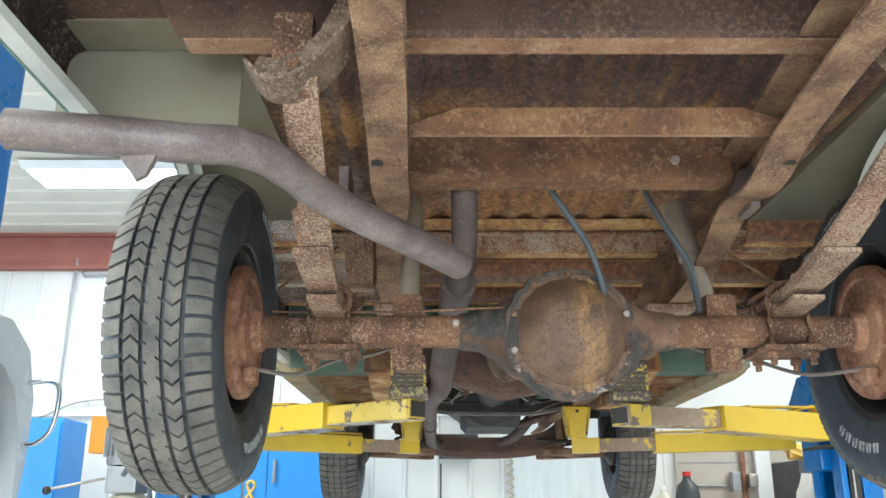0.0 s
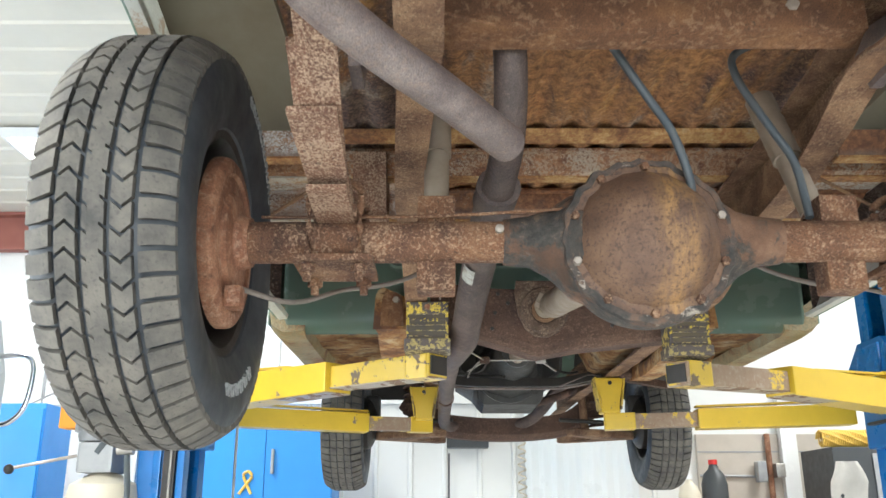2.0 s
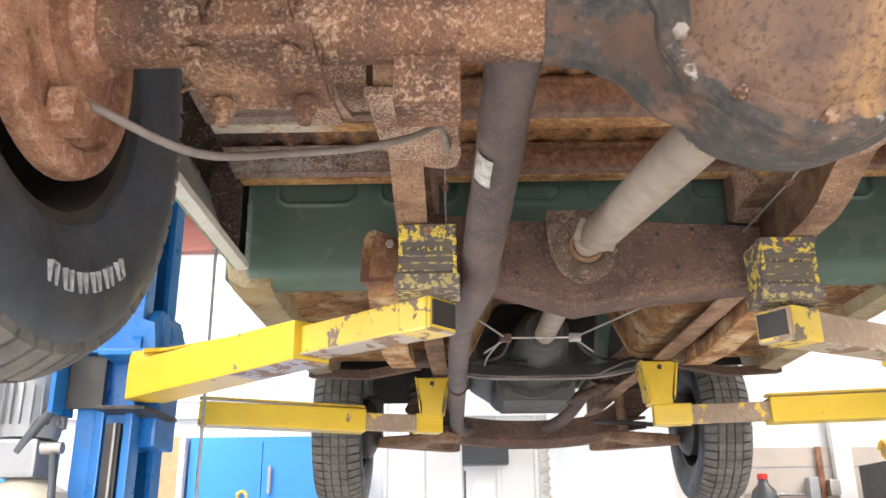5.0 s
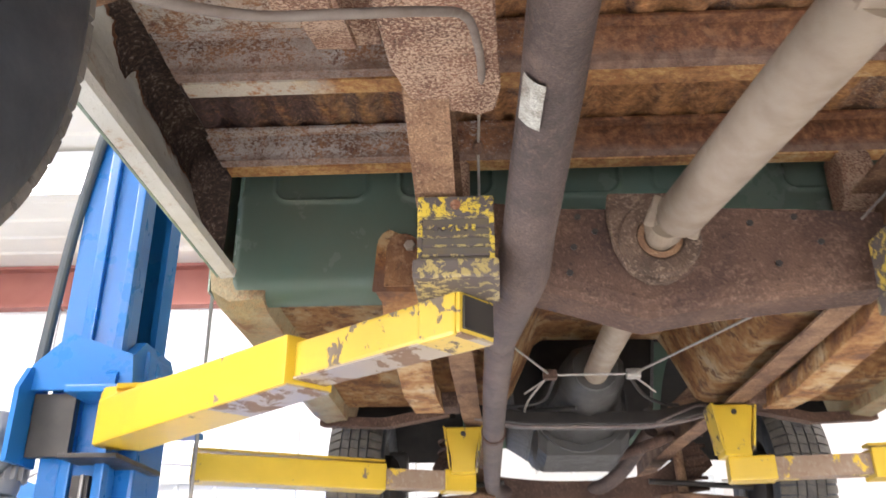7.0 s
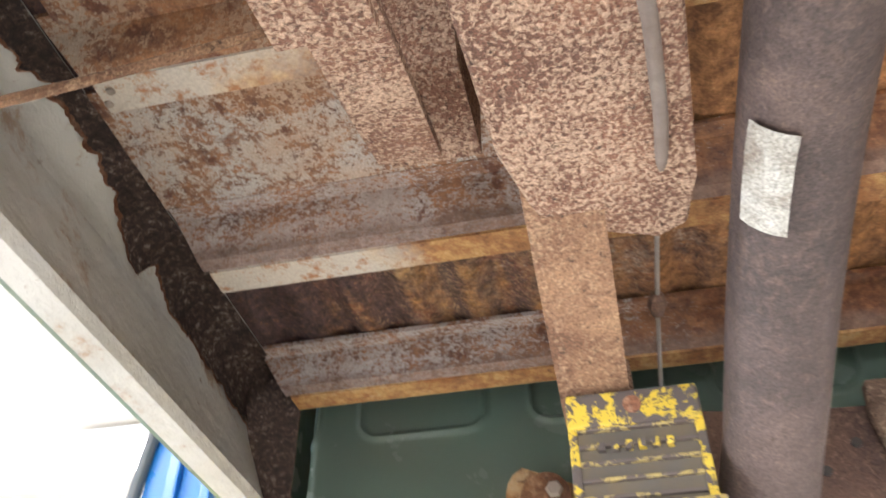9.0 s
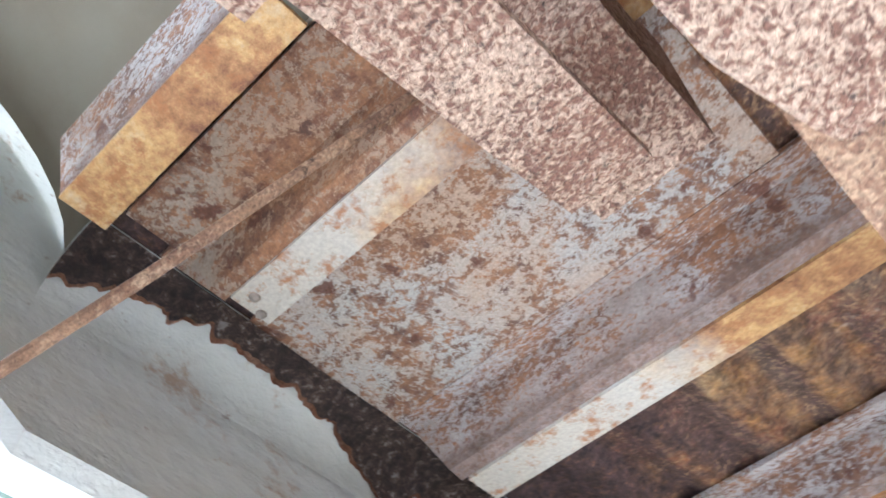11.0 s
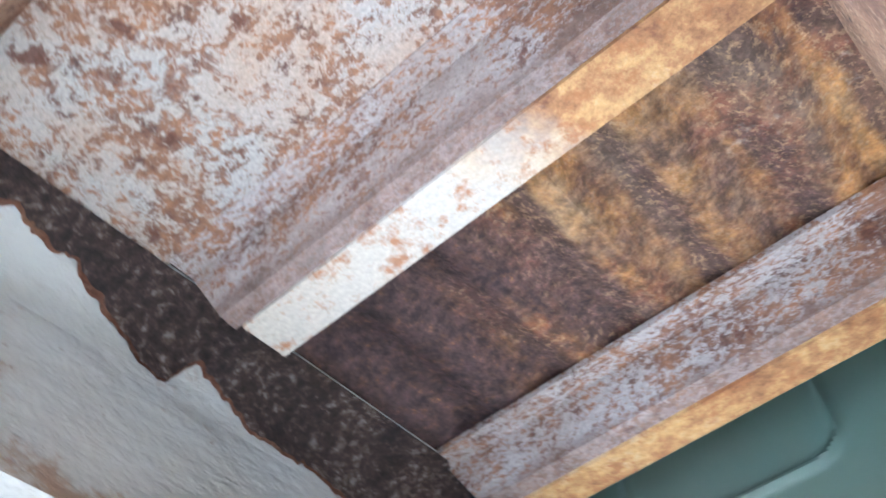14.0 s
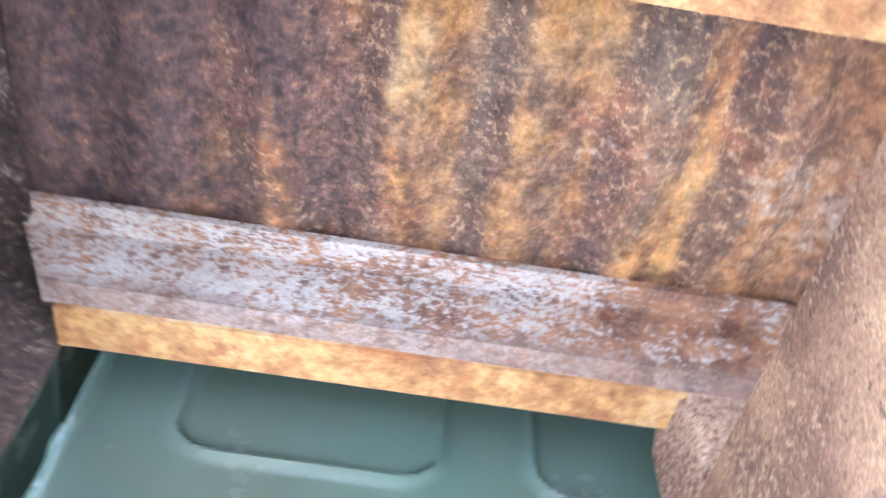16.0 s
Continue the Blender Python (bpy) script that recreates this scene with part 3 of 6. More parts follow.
setting("wall_west_front", box((X0 - 0.15, 3.3, 0), (X0, Y1, ZC), 0), M_WALL, "white workshop side wall")
setting("wall_west_lintel", box((X0 - 0.15, -0.5, 3.2), (X0, 3.3, ZC), 0), M_WALL, "white wall above the bay door")
setting("wall_east", box((X1, Y0, 0), (X1 + 0.15, Y1, ZC), 0), M_WALL, "white workshop side wall")
setting("wall_south_west", box((X0, Y0 - 0.15, 0), (-1.6, Y0, ZC), 0), M_WALL, "white workshop wall beside the bay door")
setting("wall_south_east", box((2.2, Y0 - 0.15, 0), (X1, Y0, ZC), 0), M_WALL, "white workshop wall beside the bay door")
setting("wall_south_lintel", box((-1.6, Y0 - 0.15, 3.4), (2.2, Y0, ZC), 0), M_WALL, "white wall above the bay door")
setting("ground", box((-60, -60, -0.3), (60, 60, -0.14), 0), M_CONCRETE, "pale concrete yard outside")
beam = box((X0, Y1 - 0.12, 3.88), (X1, Y1, 3.91), 0)
box((X0, Y1 - 0.05, 3.91), (X1, Y1 - 0.03, 4.22), 0, None, beam)
box((X0, Y1 - 0.14, 4.22), (X1, Y1, 4.248), 0, None, beam)
setting("trim_beam", beam, M_REDBEAM, "red oxide steel beam along the wall head")
trim = box((X0, Y1 - 0.05, 2.42), (2.15, Y1, 2.47), 0.004)
setting("trim_rail", trim, M_WALL, "white horizontal trim on the panel wall")
# tan board panelling with white timber posts
tan = setting("wall_panelling", box((2.2, Y1 - 0.06, 0), (X1, Y1 - 0.004, 2.14), 0), M_TAN, "tan board panelling on the workshop wall")
for x in (2.93, 4.7):
    part("white_post", box((x, Y1 - 0.14, 0), (x + 0.14, Y1 - 0.06, 2.5), 0.006), M_WHITE, tan)
for z in (0.9, 1.52, 1.98):
    part("board_joint", box((2.2, Y1 - 0.066, z), (X1, Y1 - 0.06, z + 0.012), 0), M_GREY, tan)

for lx, ly in LAMPS:
    f = thing("ceiling_light", (lx, ly, ZC), "white fluorescent ceiling light, switched on", "ceiling light", "ceiling lights")
    part("housing", prism([(ly - 0.28, ZC - 0.025), (ly - 0.2, ZC - 0.07), (ly + 0.2, ZC - 0.07), (ly + 0.28, ZC - 0.025)], "x", lx - 0.64, lx + 0.64), M_WHITE, f)
    part("diffuser", box((lx - 0.6, ly - 0.19, ZC - 0.084), (lx + 0.6, ly + 0.19, ZC - 0.072), 0.003), M_GLOW, f)

# ---- the truck ----
CX = 0.265
AX, AZ, R = 1.97, 1.95, 0.367
truck = thing("pickup_truck", (CX, 3.3, 1.59), "old green pickup truck with a rusty underside, raised on a lift", "pickup truck")


def mx(x):
    return 2 * CX - x


def rail_line(side):
    pts = [(-0.09, 0.72, 2.215), (-0.094, 1.1, 2.215), (-0.10, 1.4, 2.195), (-0.105, 1.56, 2.165), (-0.105, 1.64, 2.163), (-0.11, 1.76, 2.185),
           (-0.13, 2.0, 2.15), (-0.142, 2.2, 2.125), (-0.146, 2.45, 2.115), (-0.146, 2.62, 2.10), (-0.145, 2.78, 2.05), (-0.144, 3.0, 2.042), (-0.132, 4.2, 2.042),
           (-0.12, 4.6, 2.05), (-0.11, 5.2, 2.06), (-0.11, 6.1, 2.06)]
    return [Vector((x if side < 0 else mx(x), y, z)) for x, y, z in glide(pts, 4)]


def frame_rail(side):
    """C-section rail; its flanges point to the truck's middle."""
    rings = []
    s = -side
    for p in rail_line(side):
        h = max(0.10, min(0.17, 2.284 - p.z)) if p.y < 3.25 else 0.14
        w = 0.074 - 0.012 * min(1, max(0, (p.y - 1.7) / 0.4))
        t, x0, x1 = 0.006, p.x - s * w / 2, p.x + s * w / 2
        j = 0.0012 * math.sin(p.y * 31 + side)
        rings.append([Vector((x, p.y, p.z + z + j)) for x, z in ((x0, 0), (x1, 0), (x1, t), (x0 + s * t, t), (x0 + s * t, h - t), (x1, h - t), (x1, h), (x0, h))])
    return loft(rings)


for side in (-1, 1):
    rail = part("frame_rail", frame_rail(side), M_FRAME, truck, "scaly brown steel frame rail")
    x = -0.125 if side < 0 else mx(-0.125)
    # doubler plate with heavy scale where the front spring hanger bolts on
    poly = [(-0.197, 2.38), (-0.187, 2.55), (-0.168, 2.62), (-0.14, 2.645), (-0.075, 2.668), (-0.052, 2.655), (-0.045, 2.60), (-0.055, 2.38)]
    poly = [(px if side < 0 else mx(px), py) for px, py in poly]
    part("hanger_plate", prism(poly, "z", 2.098, 2.116, None, 0.003), M_SCALE, rail, "heavily pitted hanger plate")
    hole = bmesh.new()
    lathe([(0, 0), (0.012, 0), (0.012, 0.006), (0, 0.006)], (x, 1.5, 2.176), "z", 12, bm=hole)
    part("drain_hole", hole, M_BLACK, rail)
    # bump stop bracket over the axle
    bx = x - 0.028
    part("bump_stop_bracket", prism([(1.72, 2.17), (1.80, 2.17), (1.84, 2.245), (1.78, 2.275), (1.71, 2.26)], "x", bx - 0.02 + side * 0.05, bx + side * 0.05), M_PIPE_GREY, rail, "weathered grey bracket")


# corrugated bed floor: ribs run along the truck
def bed_floor(x0, x1, y0, y1, z=2.38):
    rings = []
    step = 0.0105
    n = int((x1 - x0) / step)
    for y in np.linspace(y0, y1, 14):
        ring = []
        for i in range(n + 1):
            x = x0 + (x1 - x0) * i / n
            u = (x - CX + 0.02) / 0.084
            g = 0.013 * (0.5 + 0.5 * math.tanh(2.2 * math.cos(2 * math.pi * u)) / 0.976)
            ring.append(Vector((x, y, z + g + 0.0012 * noise.noise((x * 9, y * 9, 0)))))
        rings.append(ring + [Vector((x1, y, z + 0.03)), Vector((x0, y, z + 0.03))])
    return loft(rings)


part("bed_floor", bed_floor(-0.375, mx(-0.375), 0.66, 3.235), M_FLOOR_BED, truck, "corrugated steel bed floor streaked with rust", True)
for xa, xb in ((-0.72, -0.375), (mx(-0.375), mx(-0.72))):
    for ya, yb in ((0.66, 1.47), (2.47, 3.235)):
        if ya < 1:
            part("rear_floor_plate", box((xa, ya, 2.372), (xb, yb, 2.384), 0.002), M_CROSS, truck, "flat rusty floor plate behind the wheelhouse")
            part("olive_patch_plate", box((xa + 0.01, 1.31, 2.366), (xb - 0.01, 1.41, 2.3715), 0.002), M_WHEELHOUSE, truck, "dusty olive patch plate")
        else:
            part("bed_floor_wing", bed_floor(xa, xb, ya, yb), M_FLOOR_BED, truck, "rusty bed floor beside the wheelhouse", True)


def cross_sill(name, y, x0, x1, mat_flange, mat_web, z=2.296, w=0.045, back=0.045):
    """Hat-shaped sill under the bed: a sloping web at the rear and a flat bottom flange."""
    def strip(poly, more=0.0):
        return prism(poly, "x", x0 - more, x1 + more)
    web = strip([(y - back, 2.378), (y - back, 2.371), (y - back + 0.022, 2.369), (y - 0.012, z + 0.012), (y, z + 0.004), (y, z + 0.009), (y - 0.008, z + 0.017), (y - back + 0.026, 2.376)], 0.006)
    for v in web.verts:
        v.co.x += math.copysign(0.046 * max(0.0, (v.co.z - z) / (2.378 - z)), v.co.x - CX)
    sill = part(name, web, mat_web, truck, "rust-scaled bed cross sill")
    part("bottom_flange", strip([(y, z), (y + w, z), (y + w, z + 0.005), (y, z + 0.005)]), mat_flange, sill, "amber and white painted flange")
    part("front_web", strip([(y + w - 0.004, z + 0.005), (y + w, z + 0.005), (y + w + 0.012, 2.377), (y + w + 0.008, 2.377)]), mat_web, sill)
    return sill


cross_sill("cross_sill", 0.95, -0.43, mx(-0.43), M_FRAME, M_WEB)
cross_sill("cross_sill", 1.256, -0.43, mx(-0.43), M_SILL_DULL, M_CROSS)
# pressed frame crossmember with chamfered ends, let in between the rails
pressed = loft([[Vector((x, y, z)) for x, z in ((-0.062, 2.217), (0.652, 2.217), (0.652, 2.236), (0.56, 2.270), (0.03, 2.270), (-0.062, 2.236))] for y in (1.452, 1.457)])
pressed = part("pressed_crossmember", pressed, M_CROSS_ORANGE, truck, "rust-brown pressed crossmember with chamfered ends")
part("top_fold", box((0.03, 1.457, 2.264), (0.56, 1.53, 2.270), 0.002), M_CROSS, pressed)
part("bottom_lip", box((-0.06, 1.457, 2.2165), (0.65, 1.466, 2.2205), 0.001), M_SILL_DULL, pressed)
part("floor_lap", prism([(2.40, 2.377), (2.404, 2.368), (2.452, 2.360), (2.462, 2.366), (2.466, 2.377)], "x", -0.35, mx(-0.35)), M_SILL_RUST, truck, "shallow amber floor lap")
cross_sill("cross_sill", 2.572, -0.59, mx(-0.59), M_SILL, M_RUST_PLATE, 2.318, 0.04, 0.05)
cross_sill("cross_sill", 2.855, -0.588, mx(-0.588), M_SILL, M_WEB, 2.296, 0.040, 0.046)
cross_sill("cross_sill", 3.166, -0.60, mx(-0.60), M_SILL_RUST, M_WEB, 2.302, 0.036, 0.036)
for side in (-1, 1):
    xs = sorted([(-0.645 if side < 0 else mx(-0.645)), (-0.20 if side < 0 else mx(-0.20))])
    part("floor_plate", box((xs[0], 2.622, 2.3725), (xs[1], 2.8115, 2.3775), 0.001), M_PLATE, truck, "white primed floor plate breaking out in rust")

# frame crossmember behind the axle
cm = prism([(1.70, 2.225), (1.765, 2.225), (1.765, 2.23), (1.706, 2.231), (1.706, 2.325), (1.76, 2.325), (1.76, 2.331), (1.70, 2.331)], "x", -0.085, mx(-0.085))
cm = part("rear_crossmember", cm, M_CROSS_ORANGE, truck, "brown steel channel crossmember")
part("bolt", bolt((0.497, 1.70, 2.268), "y", 0.011, 0.008), M_BOLT, cm)
part("gusset", prism([(-0.075, 1.70), (0.02, 1.70), (0.012, 1.682), (-0.075, 1.645)], "z", 2.219, 2.2245), M_CROSS_ORANGE, cm)


# ---- bed sides, wheelhouses, cab ----
def bed_side(side, out=0.0):
    """Rolled-under bed side with a turned-in lip, cut out in an arch over the wheel."""
    t = 0.004
    prof = [(-0.735, 2.95), (-0.745, 2.6), (-0.728, 2.44), (-0.706, 2.352), (-0.678, 2.26), (-0.635, 2.15), (-0.603, 2.085)]
    ys = list(np.linspace(0.64, 1.36, 9)) + list(np.linspace(1.37, 2.47, 56)) + list(np.linspace(2.48, 3.22, 10))
    bm = bmesh.new()
    rows = []
    for y in ys:
        d = abs(y - AX)
        wide = 0.60 if y < AX else 0.50
        cut = AZ + 0.57 * math.sqrt(1 - (d / wide) ** 2) if d < wide else 0
        ring = []
        for k in range(37):
            f = k / 36 * (len(prof) - 1)
            i = min(int(f), len(prof) - 2)
            x = prof[i][0] + (prof[i + 1][0] - prof[i][0]) * (f - i)
            z = prof[i][1] + (prof[i + 1][1] - prof[i][1]) * (f - i)
            if y < AX and z < 2.3:
                z += 0.085 * (2.3 - z) / 0.21
            if z < cut:
                z = cut
                x = np.interp(z, [p[1] for p in prof[::-1]], [p[0] for p in prof[::-1]])
            ring.append(Vector((x - out, y, z)))
        x, z = ring[-1].x, ring[-1].z
        if not out:
            ring += [Vector((x + 0.022, y, z + 0.002)), Vector((x + 0.025, y, z + 0.014))]
        if side > 0:
            ring = [Vector((mx(q.x), q.y, q.z)) for q in ring]
        rows.append([bm.verts.new(q) for q in ring])
    for a, b in zip(rows, rows[1:]):
        for i in range(len(a) - 1):
            bm.faces.new((a[i], a[i + 1], b[i + 1], b[i]))
    bmesh.ops.dissolve_degenerate(bm, dist=1e-5, edges=bm.edges)
    bmesh.ops.solidify(bm, geom=bm.faces[:], thickness=t)
    return bm


def wheelhouse(side):
    """Arched inner wheel housing that closes the wheel's space towards the bed."""
    x0, x1 = -0.715, -0.375
    rings = []
    for k in range(25):
        a = math.pi * k / 24
        y, z = AX + 0.50 * math.cos(a), 2.37 + 0.24 * math.sin(a)
        rings.append([Vector((x if side < 0 else mx(x), y, z)) for x in (x0, x1 - 0.03, x1)])
    bm = loft(rings, False, False)
    wall = [Vector((x1 if side < 0 else mx(x1), AX + 0.50 * math.cos(a), 2.37 + 0.24 * math.sin(a))) for a in (math.pi * k / 24 for k in range(25))]
    low = [Vector((q.x, q.y, 2.365)) for q in wall]
    for i in range(24):
        bm.faces.new([bm.verts.new(q) for q in (wall[i], wall[i + 1], low[i + 1], low[i])])
    bmesh.ops.remove_doubles(bm, verts=bm.verts, dist=1e-4)
    bmesh.ops.solidify(bm, geom=bm.faces[:], thickness=0.003)
    return bm


# the rolled join in section: way along it, x, z
ROLL = ([0, 0.022, 0.042, 0.061, 0.081, 0.112, 0.15], [-0.64, -0.6625, -0.680, -0.6912, -0.6942, -0.687, -0.6735], [2.3708, 2.3672, 2.3585, 2.3438, 2.3244, 2.294, 2.258])
for side in (-1, 1):
    bs = part("bed_side", bed_side(side), M_SIDE, truck, "green-grey bed side, bare and chalky inside", True)
    part("outer_skin", bed_side(side, 0.007), M_GREEN, bs, "green painted outer skin", True)
    part("wheelhouse", wheelhouse(side), M_WHEELHOUSE, truck, "dusty olive inner wheelhouse", True)
    xs = sorted([(-0.37 if side < 0 else mx(-0.37)), (-0.705 if side < 0 else mx(-0.705))])
    part("wheelhouse_rear_wall", box((xs[0], 1.414, 2.19), (xs[1], 1.42, 2.385), 0.002), M_WHEELHOUSE, truck, "dusty olive closing panel")
    # flaking undercoat strip where floor meets side, ragged lower edge
    for y0, y1, count, edge, lift, mat, words in [(*span, *coat) for span in ((2.46, 3.22, 220), (0.67, 1.41, 120)) for coat in ((0.007, 0.0, M_DRUM, "orange rust along the undercoat's edge"), (0.0, 0.0016, M_UNDERCOAT, "flaking black undercoat"))]:
        rows = []
        bm = bmesh.new()
        for y in np.linspace(y0, y1, count):
            reach = float(np.interp(y, [2.46, 2.53, 2.60, 2.70, 2.76, 2.80, 2.84, 2.862, 2.885, 2.92, 2.96, 3.07, 3.2], [0.062, 0.038, 0.026, 0.028, 0.042, 0.060, 0.085, 0.092, 0.052, 0.066, 0.080, 0.092, 0.115]))
            if y < 2:
                reach = 0.125
            reach += 0.008 * noise.fractal((y * 14, side * 3.0, 0.5), 0.7, 2.1, 6) + 0.007 * noise.fractal((y * 55, 7.0, side), 0.6, 2.2, 4)
            reach = max(0.012, reach) + edge * (0.6 + noise.noise((y * 30, side, 5.0)))
            xs = []
            for k in range(7):
                q = reach * k / 6
                xs.append((float(np.interp(q, ROLL[0], ROLL[1])) + lift, float(np.interp(q, ROLL[0], ROLL[2])) - lift * 0.6 + 0.001 * noise.noise((y * 40, k * 1.3, 2.0))))
            rows.append([bm.verts.new((x if side < 0 else mx(x), y, z)) for x, z in xs])
        for a, b in zip(rows, rows[1:]):
            for i in range(6):
                bm.faces.new((a[i], a[i + 1], b[i + 1], b[i]))
        bmesh.ops.solidify(bm, geom=bm.faces[:], thickness=0.0008)
        part("undercoat_strip" if lift else "rust_edge", bm, mat, bs, words)
    for y0, y1 in ((2.46, 3.22), (0.66, 1.412)):
        part("top_flange", prism([(x if side < 0 else mx(x), z) for x, z in ((-0.642, 2.3725), (-0.664, 2.369), (-0.682, 2.360), (-0.6935, 2.345), (-0.6965, 2.325), (-0.690, 2.295), (-0.694, 2.295), (-0.701, 2.325), (-0.698, 2.347), (-0.685, 2.364), (-0.666, 2.3735), (-0.642, 2.3765))], "y", y0, y1), M_SIDE, bs, "", True)
    part("front_closing_panel", prism([(x if side < 0 else mx(x), z) for x, z in ((-0.606, 2.09), (-0.638, 2.15), (-0.681, 2.26), (-0.709, 2.352), (-0.722, 2.40), (-0.604, 2.40), (-0.602, 2.2))], "y", 3.21, 3.216), M_UNDERCOAT, bs)

part("bed_front_panel", box((-0.70, 3.225, 2.42), (mx(-0.70), 3.24, 2.92), 0.004), M_GREEN, truck, "green painted front panel of the bed")
part("tailgate", box((-0.66, 0.62, 2.36), (mx(-0.66), 0.66, 2.92), 0.01), M_GREEN, truck, "green painted tailgate")

# cab shell: back wall with pressed beads, rolled lower edge
bm = bmesh.new()
rows = []
X_L, X_R = -0.605, mx(-0.605)
for x in np.linspace(X_L, X_R, 480):
    edge = min(x - X_L, X_R - x)
    rnd = 0.02 * max(0, 1 - edge / 0.02) ** 2
    row = []
    for z in list(np.linspace(2.75, 2.40, 5)) + list(np.linspace(2.39, 2.22, 58)) + [2.17, 2.12, 2.095, 2.075, 2.06, 2.052, 2.05]:
        y = 3.262 + rnd + 0.004 * noise.noise((x * 4, z * 4, 3))
        u = (x + 0.42 + 0.134) / 0.268 % 1.0
        # a row of shallow pressed pockets with rounded feet
        du, dz = abs(u - 0.5) * 0.268 - 0.099, 2.272 - z
        d = max(du, dz) if min(du, dz) < -0.03 else math.hypot(max(du + 0.03, 0), max(dz + 0.03, 0)) - 0.03
        y -= 0.008 * math.exp(-(d / 0.0045) ** 2)
        y += 0.0012 / (1 + math.exp(max(-40, min(40, d / 0.002))))
        if z < 2.10:
            y += 0.05 * (1 - math.sqrt(max(0, 1 - ((2.10 - z) / 0.05) ** 2)))
        row.append(bm.verts.new((x, y, z)))
    rows.append(row)
for a, b in zip(rows, rows[1:]):
    for i in range(len(a) - 1):
        bm.faces.new((a[i], a[i + 1], b[i + 1], b[i]))
bmesh.ops.solidify(bm, geom=bm.faces[:], thickness=-0.004)
cab = part("cab_back_panel", bm, M_GREEN, truck, "faded green cab back panel with pressed beads", True)
OUTLINE = [(3.266, 2.75), (3.40, 3.42), (3.55, 3.52), (4.35, 3.52), (4.55, 3.42), (5.0, 2.98), (6.25, 2.86), (6.30, 2.3), (5.75, 2.25), (5.70, 2.45), (5.55, 2.56), (5.1, 2.56), (4.90, 2.45), (4.80, 2.12), (4.5, 2.08), (3.29, 2.08)]
for x in (X_L - 0.05, X_R + 0.046):
    part("cab_side", prism(OUTLINE, "x", x, x + 0.004), M_GREEN, truck, "green painted cab side")
for (ya, za), (yb, zb) in zip(OUTLINE[:7], OUTLINE[1:8]):
    part("roof_panel", loft([[Vector((x, ya, za)), Vector((x, yb, zb)), Vector((x, yb, zb - 0.006)), Vector((x, ya, za - 0.006))] for x in (X_L - 0.046, X_R + 0.046)]), M_GREEN, truck, "green painted roof and hood panel")


def cab_floor():
    """Cab floor pan with a raised tunnel, swages and a rising toe board."""
    bm = bmesh.new()
    rows = []
    for x in np.linspace(X_L + 0.004, X_R - 0.004, 70):
        row = []
        for y in np.linspace(3.315, 4.75, 46):
            z = 2.075
            d = abs(x - CX - 0.02)
            z += 0.21 * max(0, min(1, (0.30 - d) / 0.10))
            z += 0.022 * max(0, min(1, (math.sin(y * 8.5) - 0.2) * 3)) * (1 if d > 0.36 else 0)
            z += max(0, y - 4.35) * 0.9
            z += 0.004 * noise.noise((x * 5, y * 5, 8))
            row.append(bm.verts.new((x, y, z)))
        rows.append(row)
    for a, b in zip(rows, rows[1:]):
        for i in range(len(a) - 1):
            bm.faces.new((a[i], a[i + 1], b[i + 1], b[i]))
    bmesh.ops.solidify(bm, geom=bm.faces[:], thickness=0.004)
    return bm


part("cab_floor", cab_floor(), M_CAB_FLOOR, truck, "orange-tan rusted cab floor pan", True)
for side in (-1, 1):
    def sx(x):
        return x if side < 0 else mx(x)
    rocker = loft([[Vector((sx(x), y, z + dz)) for x, z in ((-0.655, 2.16), (-0.64, 2.06), (-0.60, 2.035), (-0.53, 2.04), (-0.52, 2.085), (-0.60, 2.12))] for y, dz in ((3.27, 0.015), (3.32, 0), (4.4, 0), (4.55, 0.04))])
    part("rocker_panel", rocker, M_ROCKER, truck, "olive rocker panel with rust", True)
    dome = [(0.056 * math.cos(q), 0.09 + 0.05 * math.sin(q)) for q in np.linspace(0, math.pi, 11)]
    dome = [(0.062, -0.02)] + dome + [(-0.062, -0.02)]
    brace = sweep([(sx(-0.238), 3.244, 2.072), (sx(-0.239), 3.256, 2.070), (sx(-0.24), 3.30, 2.06), (sx(-0.248), 3.42, 2.035), (sx(-0.26), 3.95, 2.02), (sx(-0.25), 4.2, 2.03)], lambda t: [(u * (1 - 0.3 * min(1, 2 * t)), v * (1 - 0.55 * min(1, 2 * t))) for u, v in dome])
    brace = part("floor_brace", brace, M_CAB_FLOOR, truck, "orange-tan arched floor brace")
    # flat plate in darker rust stands for the shaded hollow of the brace
    part("brace_hollow_shade", prism([(sx(-0.238) + u * 0.62, 2.078 + v * 0.72) for u, v in dome], "y", 3.236, 3.243), M_CROSS_ORANGE, brace)
    part("brace_bolt", bolt((sx(-0.225), 3.234, 2.15), "y", 0.012, 0.008), M_BOLT, brace)
    part("cab_mount", box((sorted((sx(-0.24), sx(-0.16)))[0], 4.16, 2.03), (sorted((sx(-0.24), sx(-0.16)))[1], 4.26, 2.11), 0.01), M_CROSS, truck)
    part("toe_board_lip", sweep([(sx(-0.62), 4.42, 2.03), (sx(-0.4), 4.36, 2.01), (sx(-0.2), 4.30, 2.035)], [(-0.02, 0), (0.02, 0), (0.02, 0.03), (-0.02, 0.03)]), M_CROSS, truck)
    well = loft([[Vector((sx(x), AX + 3.34 + 0.50 * math.cos(a), AZ + 0.08 + 0.5 * math.sin(a))) for a in [math.pi * (0.07 + 0.86 * k / 16) for k in range(17)]] for x in (-0.66, -0.2)], False, False)
    bmesh.ops.solidify(well, geom=well.faces[:], thickness=0.003)
    part("front_inner_fender", well, M_BLACK, truck, "black front inner fender", True)
